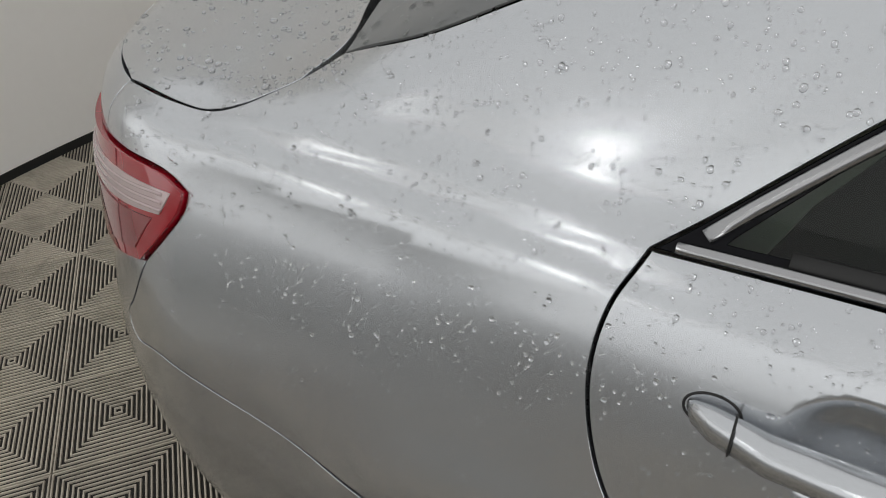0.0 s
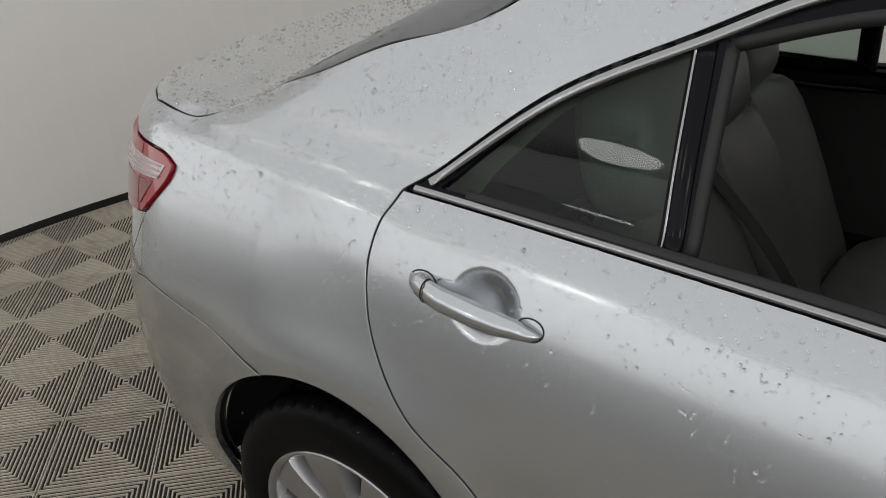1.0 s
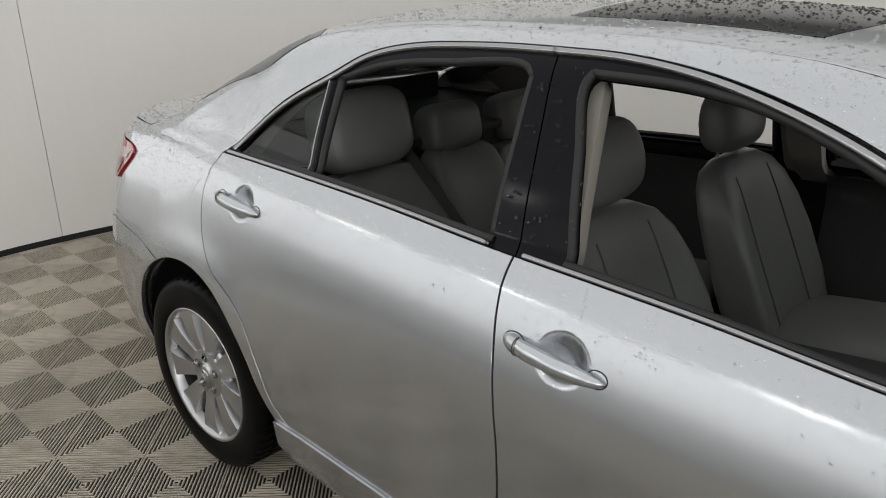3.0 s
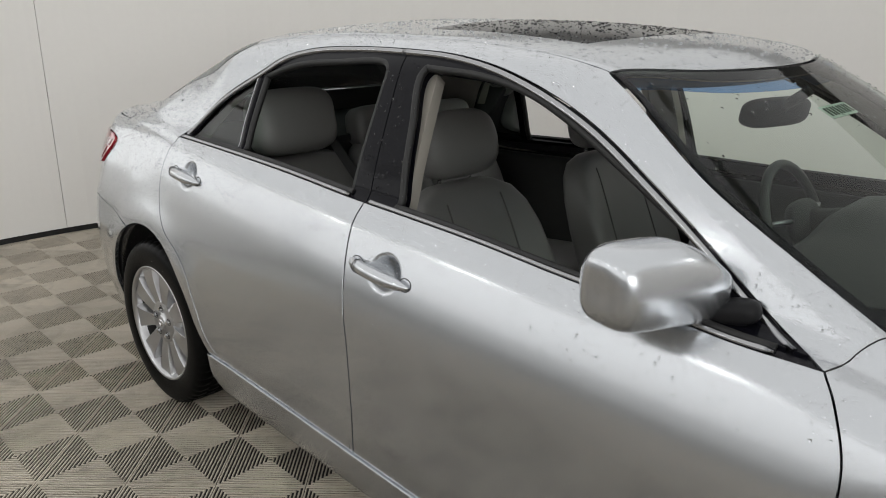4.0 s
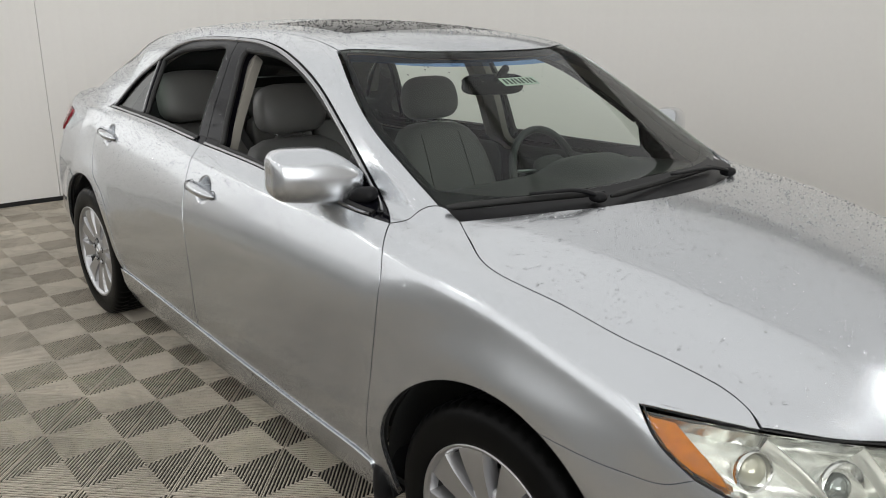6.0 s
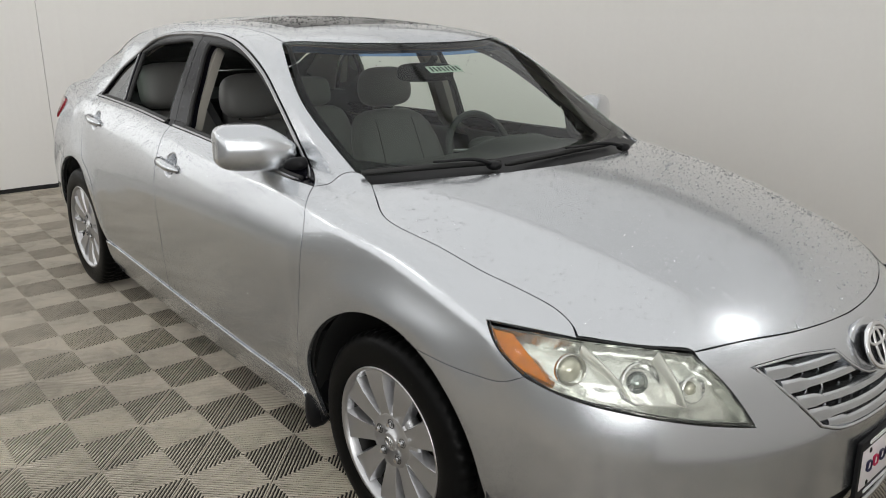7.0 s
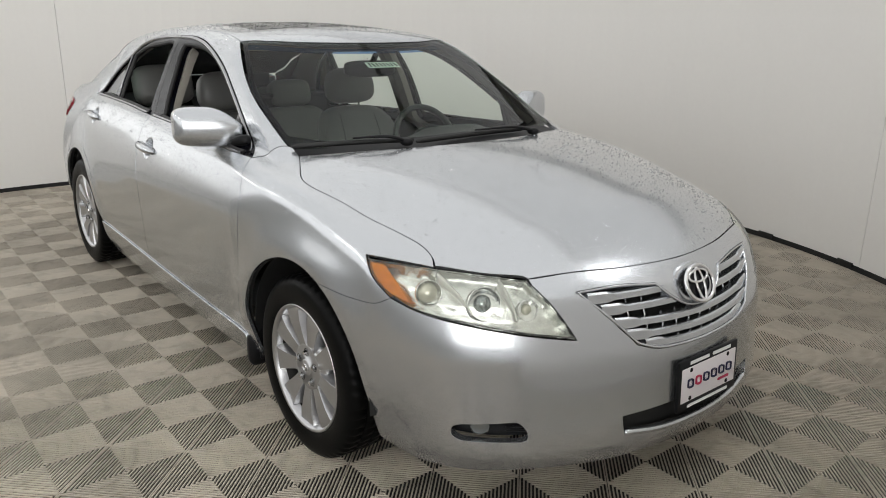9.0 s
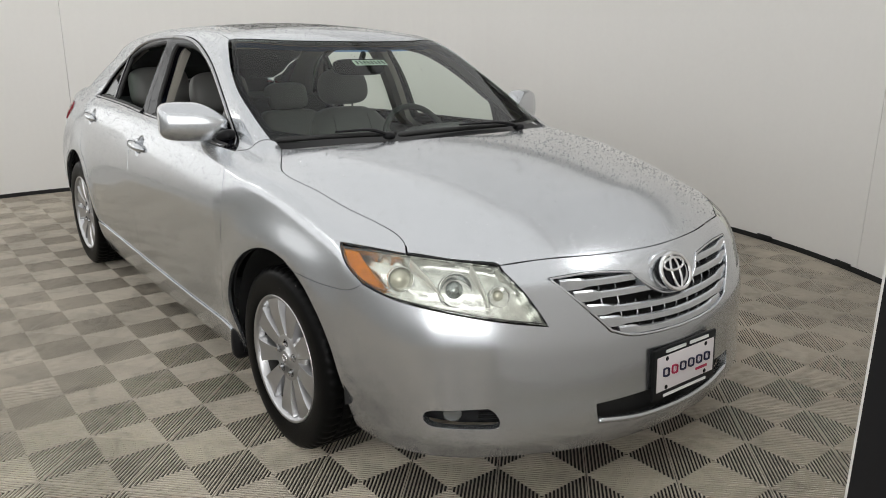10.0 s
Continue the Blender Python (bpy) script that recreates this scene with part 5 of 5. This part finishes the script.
# ---------- inside the car
def slab(rows, n=24, power=4.0):
    """A cushion built of rounded cross-sections: each row is a centre, half width (y), half depth and its lean."""
    v = []
    for (x, y, z), hw, hd, dish in rows:
        for k in range(n):
            a = 2 * math.pi * k / n
            c, s = math.cos(a), math.sin(a)
            r = (abs(c) ** power + abs(s) ** power) ** (-1 / power)
            yy, xx = r * c, r * s
            v.append((x + hd * xx + (dish * (yy * yy - 0.35) if xx > 0 else 0), y + hw * yy, z))
    f = [(i * n + j, i * n + (j + 1) % n, (i + 1) * n + (j + 1) % n, (i + 1) * n + j) for i in range(len(rows) - 1) for j in range(n)]
    f += [tuple(range(n))[::-1], tuple((len(rows) - 1) * n + j for j in range(n))]
    return v, f


def front_seat(y, back=0.0):
    seat = new("front_seat")
    seat.parent = car
    tagged(seat, "grey leather front seat with piped seams")
    lean = lambda z: -0.09 - back - 0.42 * (z - 0.55)
    rows = [((lean(0.42) - 0.02, y, 0.42), 0.20, 0.06, 0.03), ((lean(0.50), y, 0.50), 0.245, 0.075, 0.06), ((lean(0.62), y, 0.62), 0.255, 0.075, 0.075), ((lean(0.76), y, 0.76), 0.255, 0.07, 0.075), ((lean(0.86), y, 0.86), 0.245, 0.065, 0.06),
            ((lean(0.93), y, 0.93), 0.225, 0.058, 0.04), ((lean(0.975), y, 0.975), 0.19, 0.048, 0.02), ((lean(1.0), y, 1.0), 0.13, 0.03, 0.01), ((lean(1.005), y, 1.005), 0.07, 0.015, 0)]
    attach("backrest", mesh_of("backrest", *slab(rows, 36), LEATHER), seat)
    v, f = puff((0.15, y, 0.50), (0.54, 0.52, 0.17), (4, 5, 2.6), (36, 16), (0, -7, 0))
    attach("cushion", mesh_of("cushion", v, f, LEATHER), seat)
    hx = lean(1.12) + 0.035
    v, f = puff((hx, y, 1.118), (0.13, 0.31, 0.20), (2.6, 3.6, 3.2), (36, 22), (0, -10, 0), lambda a, b, c: (a * (1 - 0.25 * max(c, 0)), b * (1 - 0.08 * max(c, 0)), c))
    attach("headrest", mesh_of("headrest", v, f, LEATHER), seat)
    for dy in (-0.065, 0.065):
        attach("headrest_post", mesh_of("headrest_post", *tube([(hx - 0.01, y + dy, 0.96), (hx, y + dy, 1.06)], 0.006, 8), CHROME), seat)
    for dy in (-0.125, 0.125):
        pts = []
        for z in np.linspace(0.54, 0.965, 16):
            i = min(range(len(rows) - 1), key=lambda k: abs(rows[k][0][2] - z))
            (rx, _, _), hw, hd, dish = rows[i]
            pts.append((lean(z) + np.interp(z, [r[0][2] for r in rows], [r[2] for r in rows]) + 0.012 * 0 + np.interp(z, [r[0][2] for r in rows], [r[3] for r in rows]) * ((dy / 0.25) ** 2 - 0.35) + 0.001, y + dy * (1 - 0.35 * max(z - 0.75, 0)), z))
        attach("seam", mesh_of("seam", *tube(pts, 0.0028, 6), mat("seam_thread", (0.11, 0.105, 0.10), 0.7)), seat)
    ring = [(hx + 0.03, y + 0.132 * math.cos(a), 1.118 + 0.086 * math.sin(a)) for a in np.linspace(0, 2 * np.pi, 40, endpoint=False)]
    bm = bmesh.new()
    box(bm, (0.42, 0.46, 0.18), (0.13, y, 0.36), (0, 0, 0), 0.02)
    part("seat_base", bm, DASH, seat)
    return seat


front_seat(-0.375)
front_seat(0.375, 0.0)

rear = new("rear_seat")
rear.parent = car
tagged(rear, "grey leather rear bench with three headrests")
lean = lambda z: -0.86 - 0.45 * (z - 0.5)
for y, hw, hx, top, size in ((-0.43, 0.235, -1.060, 1.098, (0.15, 0.34, 0.235)), (0.0, 0.175, -1.115, 1.032, (0.14, 0.25, 0.165)), (0.43, 0.235, -1.165, 1.005, (0.14, 0.29, 0.18))):
    low = 0.055 if y > 0 else 0.0
    rows = [((lean(z) - 0.02 * (y == 0) - low, y, z - low), hw * k, d, 0.04) for z, k, d in ((0.42, 0.9, 0.06), (0.5, 1, 0.075), (0.7, 1.0, 0.075), (0.82, 0.99, 0.07), (0.90, 0.95, 0.06), (0.95, 0.86, 0.045), (0.97, 0.7, 0.03), (0.975, 0.4, 0.015))]
    attach("backrest", mesh_of("backrest", *slab(rows, 32), LEATHER), rear)
    v, f = puff((hx, y * 1.02, top), size, (3.0, 4.2, 3.6), (36, 22), (0, -14, 0))
    attach("headrest", mesh_of("headrest", v, f, LEATHER), rear)
v, f = puff((-0.58, 0, 0.47), (0.56, 1.30, 0.17), (4, 7, 2.6), (44, 16), (0, -6, 0))
attach("cushion", mesh_of("cushion", v, f, LEATHER), rear)
for y0, y1 in ((-0.66, -0.30), (-0.26, -0.10)):
    pts = spline([(lean(1.02) + 0.02, y0, 1.02), (lean(0.85) + 0.10, y0 * 0.85 + y1 * 0.15, 0.86), (lean(0.5) + 0.10, y1, 0.55)], 20)
    v = np.concatenate([pts + (0, -0.022, 0), pts + (0, 0.022, 0), pts + (-0.003, -0.022, 0), pts + (-0.003, 0.022, 0)])
    f = [(i, i + 1, 21 + i, 20 + i) for i in range(19)] + [(40 + i, 60 + i, 61 + i, 41 + i) for i in range(19)]
    attach("seat_belt", mesh_of("seat_belt", v, f, mat("grey_webbing", (0.06, 0.06, 0.06), 0.8)), rear)
bm = bmesh.new()
box(bm, (0.66, 1.42, 0.03), (-1.45, 0, 0.995), (0, 0, 0), 0.01)
box(bm, (0.03, 1.5, 0.75), (-1.16, 0, 0.63))
box(bm, (0.02, 1.10, 0.15), (-1.69, 0, 1.03))
part("parcel_shelf", bm, DASH, car, "dark rear parcel shelf")

# dashboard, wheel, mirror
def dash_top(y):
    hood = 0.045 * math.exp(-(((y - 0.38) / 0.21) ** 4))
    return hood


v, n = [], 48
for i in range(n + 1):
    y = -0.72 + 1.44 * i / n
    h = dash_top(y)
    xb = 1.16 - 0.34 * y * y
    for x, z in ((xb, 0.955), (xb - 0.2, 0.962), (0.78, 0.955 + 0.5 * h), (0.66, 0.95 + h), (0.60, 0.938 + h), (0.565, 0.915 + h * 0.8), (0.58, 0.86), (0.62, 0.80), (0.60, 0.70), (0.66, 0.55), (0.75, 0.40)):
        v.append((x, y, z))
f = [(i * 11 + j, i * 11 + j + 1, (i + 1) * 11 + j + 1, (i + 1) * 11 + j) for i in range(n) for j in range(10)]
attach("dashboard", mesh_of("dashboard", v, f, DASH), car, "dark grey dashboard with a hooded cluster")
wheel_s = new("steering_wheel")
wheel_s.parent = car
tagged(wheel_s, "dark leather steering wheel with silver spokes")
wheel_s.matrix_basis = pose(0.44, 0.38, 0.885, 0, -24, 0)
ring = [(0, 0.188 * math.cos(a), 0.184 * math.sin(a)) for a in np.linspace(0, 2 * np.pi, 64, endpoint=False)]
attach("rim", mesh_of("rim", *tube(ring, 0.0155, 12, True), mat("dark_wheel_leather", (0.05, 0.05, 0.05), 0.42)), wheel_s)
attach("airbag_cover", mesh_of("airbag_cover", *puff((0.03, 0, -0.01), (0.07, 0.19, 0.15), (2.4, 3, 3)), DASH), wheel_s)
for a in (8, 172, 250, 290):
    c, s = math.cos(radians(a)), math.sin(radians(a))
    attach("spoke", mesh_of("spoke", *tube([(0.025, 0.07 * c, 0.07 * s), (0.01, 0.18 * c, 0.18 * s)], [0.018, 0.013], 8, flat=0.5), ALLOY if s > 0 else DASH), wheel_s)
attach("column", mesh_of("column", *tube([(0.03, 0, -0.01), (0.25, 0, -0.05)], 0.045, 12), DASH), wheel_s)
rvm = new("rear_view_mirror")
rvm.parent = car
tagged(rvm, "black rear-view mirror on the windshield")
rvm.matrix_basis = pose(0.475, 0.012, 1.262, 0, 8, -35 + 20)
attach("housing", mesh_of("housing", *puff((0, 0, 0), (0.05, 0.25, 0.075), (3, 4, 3.4)), BLACK), rvm)
attach("stem", mesh_of("stem", *tube([(0.02, 0, 0.02), (0.075, 0.0, 0.075)], 0.014, 8), BLACK), rvm)

# windshield label: a pale slip with plain bars
lab = new("windshield_label")
lab.parent = car
tagged(lab, "pale stock slip stuck inside the windshield")
lab.matrix_basis = pose(0.637, -0.026, 1.288, 0, -62, 0)
bm = bmesh.new()
box(bm, (0.0015, 0.17, 0.045))
part("slip", bm, mat("pale_paper", (0.72, 0.80, 0.74), 0.7), lab)
for k, y in enumerate(np.linspace(-0.068, 0.068, 8)):
    bm = bmesh.new()
    box(bm, (0.002, 0.008, 0.030), (0.0012, y, 0), (12 * (k % 2), 0, 0))
    part("print_bar", bm, mat("dark_print", (0.05, 0.07, 0.06), 0.6), lab)
lab2 = new("inspection_label")
lab2.parent = car
tagged(lab2, "small white slip in the windshield corner")
p = domain_top(np.array([(1.055, 0.615)]))[0]
lab2.matrix_basis = pose(p[0] - 0.01, p[1], p[2] - 0.004, 0, -60, 18)
bm = bmesh.new()
box(bm, (0.0015, 0.06, 0.025))
part("slip", bm, mat("white_paper", (0.75, 0.75, 0.75), 0.7), lab2)

# linings
def lining(name, kind, outer, holes, lift, material, label="", two=True, step=0.03, depth=0.002):
    v, f, n = sheet(kind, outer, holes, lift=lift, gap=0.0, depth=depth, step=step)
    attach(name, mesh_of(name, v, f, material), car, label)
    if two:
        attach(name, mesh_of(name, *mirrored(v, f), material), car, label)


lining("headliner", "top", [ROOF_SIDE, roof_front, flip(ROOF_SIDE), roof_rear[::-1]], [], -0.045, BEIGE, "light grey cloth headliner", False)
lining("pillar_lining", "side", [SS((-0.20, 0.9), (-0.088, 0.9)), SS((-0.088, 0.9), (-0.128, 1.15), (-0.168, 1.372)), SS((-0.168, 1.372), (-0.30, 1.372)), SS((-0.30, 1.372), (-0.20, 0.9))], [], -0.046, BEIGE, "light trim on the middle pillar", step=0.02, depth=0.035)
lining("pillar_lining", "side", [SS((-1.30, 1.0), (-0.86, 1.0)), SS((-0.86, 1.0), (-0.92, 1.03)), [*SS((-0.92, 1.03)), *SS((-1.25, 1.045))], SS((-1.25, 1.045), (-1.09, 1.215), (-0.93, 1.30), (-0.8, 1.345)), SS((-0.8, 1.345), (-0.95, 1.37), (-1.2, 1.29), (-1.5, 1.12)), SS((-1.5, 1.12), (-1.30, 1.0))], [], -0.05, BEIGE, step=0.02)
lining("pillar_lining", "side", [SS((0.93, 0.99), (0.70, 1.112), (0.46, 1.24), (0.2, 1.352), (-0.1, 1.385)), SS((-0.1, 1.385), (0.2, 1.38), (0.42, 1.31), (0.65, 1.205)), SS((0.65, 1.205), (0.98, 1.03)), SS((0.98, 1.03), (0.93, 0.99))], [], -0.035, BEIGE, step=0.02)
for x0, x1 in ((-1.20, -0.25), (-0.12, 0.85)):
    lining("door_lining", "side", [SS((x0, 0.40), (x1, 0.40)), SS((x1, 0.40), (x1, 1.0)), SS((x1, 1.0), (x0, 1.02)), SS((x0, 1.02), (x0, 0.40))], [], -0.075, VINYL, "dark grey vinyl door lining")
bm = bmesh.new()
box(bm, (2.6, 1.44, 0.05), (-0.25, 0, 0.27))
part("cabin_floor", bm, DASH, car)
bm = bmesh.new()
box(bm, (1.0, 0.22, 0.30), (0.15, 0, 0.45), (0, -6, 0), 0.03)
part("centre_console", bm, DASH, car)
# dark sheet added inside the body: it shades the gaps and stops light leaks
lining("gap_backing", "side", [SS((-1.86, 0.26), (-1.86, 0.96)), [*SS((-1.86, 0.96), (-1.3, 0.985), (0.0, 0.98), (0.95, 0.94)), np.array((1.68, -0.80, 0.84))], [np.array((1.68, -0.80, 0.84)), *SS((1.72, 0.66), (1.80, 0.60), (1.84, 0.26))], SS((1.84, 0.26), (-1.86, 0.26))],
       [arch(1.388, 0, 180, 13) + SS((1.0, 0.27), (1.77, 0.27)) and [arch(1.388, 0, 180, 13), SS((1.003, 0.333), (1.003, 0.27)), SS((1.003, 0.27), (1.773, 0.27)), SS((1.773, 0.27), (1.773, 0.333))],
        [arch(-1.388, 0, 180, 13), SS((-1.773, 0.333), (-1.773, 0.27)), SS((-1.773, 0.27), (-1.003, 0.27)), SS((-1.003, 0.27), (-1.003, 0.333))]], -0.026, DARK)
bm = bmesh.new()
box(bm, (3.7, 1.3, 0.06), (-0.1, 0, 0.24))
part("underbody", bm, DARK, car)
bm = bmesh.new()
box(bm, (0.95, 0.9, 0.42), (1.42, 0, 0.49))
part("engine_block", bm, DARK, car)
for s in (-1, 1):
    bm = bmesh.new()
    box(bm, (0.012, 0.13, 0.13), (0.990, s * 0.795, 0.275), (0, -14, 0), 0.004)
    part("mud_flap", bm, BLACK, car, "dark splash guard behind the front wheel")
bm = bmesh.new()
box(bm, (0.9, 1.1, 0.5), (-1.75, 0, 0.62))
part("boot_floor", bm, DARK, car)



# ---------- rain drops
WATER = mat("water_drop", (1.0, 1.0, 1.0), 0.0, 0.0, Transmission_Weight=1.0, IOR=1.33)
rng = np.random.default_rng(7)


def drops(p, n, r, squash, k=8):
    """Flat round beads on given points."""
    ref = np.where(np.abs(n[:, 2:3]) < 0.9, np.array([[0, 0, 1.0]]), np.array([[1.0, 0, 0]]))
    a = np.cross(n, ref)
    a /= np.linalg.norm(a, axis=1, keepdims=True)
    b = np.cross(n, a)
    ang = np.linspace(0, 2 * np.pi, k, endpoint=False)
    stretch = rng.uniform(0.8, 1.35, len(p))[:, None, None]
    wob = rng.uniform(0.85, 1.15, (len(p), k, 1))
    around = (np.cos(ang)[None, :, None] * a[:, None] + np.sin(ang)[None, :, None] * b[:, None] * stretch) * wob
    r3 = r[:, None, None]
    rings = [p[:, None] + around * r3 * s + n[:, None] * r3 * h * squash for s, h in ((1.0, -0.15), (0.86, 0.5), (0.5, 0.85))]
    top = (p + n * r[:, None] * squash)[:, None]
    v = np.concatenate([*rings, top], 1)
    m = 3 * k + 1
    one = [(ring * k + j, ring * k + (j + 1) % k, (ring + 1) * k + (j + 1) % k, (ring + 1) * k + j) for ring in range(2) for j in range(k)] + [(2 * k + j, 2 * k + (j + 1) % k, 3 * k) for j in range(k)]
    faces = [tuple(i + at * m for i in f) for at in range(len(p)) for f in one]
    return v.reshape(-1, 3), faces


def scatter(kind, lo, hi, count, polys, size, squash=0.65, thin=None, k=8):
    uv = np.stack([rng.uniform(lo[0], hi[0], count), rng.uniform(lo[1], hi[1], count)], 1)
    keep = inside(uv, [outline(kind, poly)[0] for poly in polys])
    uv = uv[keep]
    p = DOMAIN[kind][0](uv)
    if thin is not None:
        ok = rng.uniform(0, 1, len(p)) < thin(p)
        p = p[ok]
    n = normals(p)
    r = np.clip(rng.lognormal(math.log(size), 0.45, len(p)), size * 0.35, size * 2.1)
    return drops(p, n, r, squash, k)


wet_side = [[SS((-1.85, 0.55), (1.75, 0.55)), [*SS((1.75, 0.55), (1.72, 0.80)), *HOOD_GAP[:6][::-1]], [HOOD_GAP[0], *SS(BELT[-1])], SS(*BELT[::-1]), [*SS(BELT[0]), *arc_r[1:], *arc_f[1:]], [arc_f[-1], *SCREEN_SIDE[::-1]], ROOF_SIDE[::-1], [ROOF_SIDE[0], *SS((-1.444, 1.213)), *TT((-1.712, -0.612), (-2.03, -0.655))], [*TT((-2.03, -0.655)), *SS((-1.85, 0.55))]]]
high = lambda p: np.clip((p[:, 2] - 0.55) / 0.55, 0.06, 1.0)
upper = lambda p: np.clip((p[:, 2] - 0.84) / 0.22, 0.0, 1.0)
pieces = [scatter("side", (-2.05, 0.15), (1.8, 0.85), 18000, wet_side, 0.0015, 0.95, upper)]
pieces.append(scatter("side", (-2.05, -0.2), (1.8, 0.85), 36000, wet_side, 0.0009, 0.95, high, 5))
pieces.append(scatter("top", (1.0, -0.8), (2.25, 0.8), 5000, [[HOOD_GAP, LAMP_TOP[2:], HOOD_FRONT, flip(LAMP_TOP[2:]), flip(HOOD_GAP), HOOD_REAR[::-1]]], 0.0019, 0.9))
pieces.append(scatter("top", (-1.25, -0.6), (0.5, 0.6), 4200, [[ROOF_SIDE, roof_front, flip(ROOF_SIDE), roof_rear[::-1]]], 0.0024))
pieces.append(scatter("top", (-2.3, -0.75), (-1.05, 0.75), 4200, [[trunk_r, trunk_f, flip(trunk_r), trunk_b[::-1]], [back_edge, roof_rear, flip(back_edge), TT((-1.712, 0.612), (-1.815, 0.0), (-1.712, -0.612))]], 0.0023))
pieces.append(scatter("top", (0.3, -0.75), (1.2, 0.75), 1200, [[SCREEN_SIDE, screen_low, flip(SCREEN_SIDE), roof_front[::-1]]], 0.0020, 0.65, lambda p: np.clip((p[:, 2] - 1.22) / 0.15, 0.03, 1)))
pieces.append(scatter("side", (-0.35, 0.25), (0.0, 0.8), 500, [[SS((-0.28, 1.06), (-0.06, 1.05)), SS((-0.06, 1.05), (-0.19, 1.37)), SS((-0.19, 1.37), (-0.31, 1.37)), SS((-0.31, 1.37), (-0.28, 1.06))]], 0.0022))
tagged(new("rain_drops", mesh_of("rain_drops", *joined(*pieces), WATER)), "rain drops standing on the silver paint and glass", "water drops", kind="stuff")



# ---------- floor tiles: square frames of ribs, laid corner-on to the car
PITCH, HALF, RINGS = 0.2085, 0.2085 / math.sqrt(2), 12


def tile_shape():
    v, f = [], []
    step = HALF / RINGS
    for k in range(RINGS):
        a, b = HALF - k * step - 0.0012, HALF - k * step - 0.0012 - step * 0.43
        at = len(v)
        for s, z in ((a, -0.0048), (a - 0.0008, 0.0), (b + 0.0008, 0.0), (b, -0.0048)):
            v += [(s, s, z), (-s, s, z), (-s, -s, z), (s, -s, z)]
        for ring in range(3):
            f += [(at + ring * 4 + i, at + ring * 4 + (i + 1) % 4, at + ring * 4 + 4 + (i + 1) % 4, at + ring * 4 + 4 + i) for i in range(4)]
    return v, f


floor = bpy.data.objects["floor"]
tv, tf = tile_shape()
tile_me = mesh_of("tile", tv, tf, TILE, smooth=False)
spots = []
for i in range(-24, 25):
    for j in range(-24, 26):
        if (i + j) % 2 == 0:
            x, y = 0.502 + PITCH * i, -1.634 + PITCH * j
            if math.hypot(x - BOOTH_X, y - BOOTH_Y) < BOOTH_R + 0.30 or (x > 2.5 and abs(y + 1.9) < 1.6 and x < 5.0):
                spots.append((abs(y + 1.1) + 0.15 * abs(x + 0.5), x, y))
spots.sort()
for _, x, y in spots[:300]:
    ob = attach("tile", tile_me, floor)
    ob.matrix_basis = pose(x, y, 0, 0, 0, 45)
rest = []
base_v = np.array(tv) @ np.array(Matrix.Rotation(radians(45), 3, "Z")).T
for _, x, y in spots[300:]:
    rest.append((base_v + (x, y, 0), tf))
if rest:
    me = mesh_of("tiles", *joined(*rest), TILE, smooth=False)
    tagged(attach("tiles", me, floor), kind="stuff")
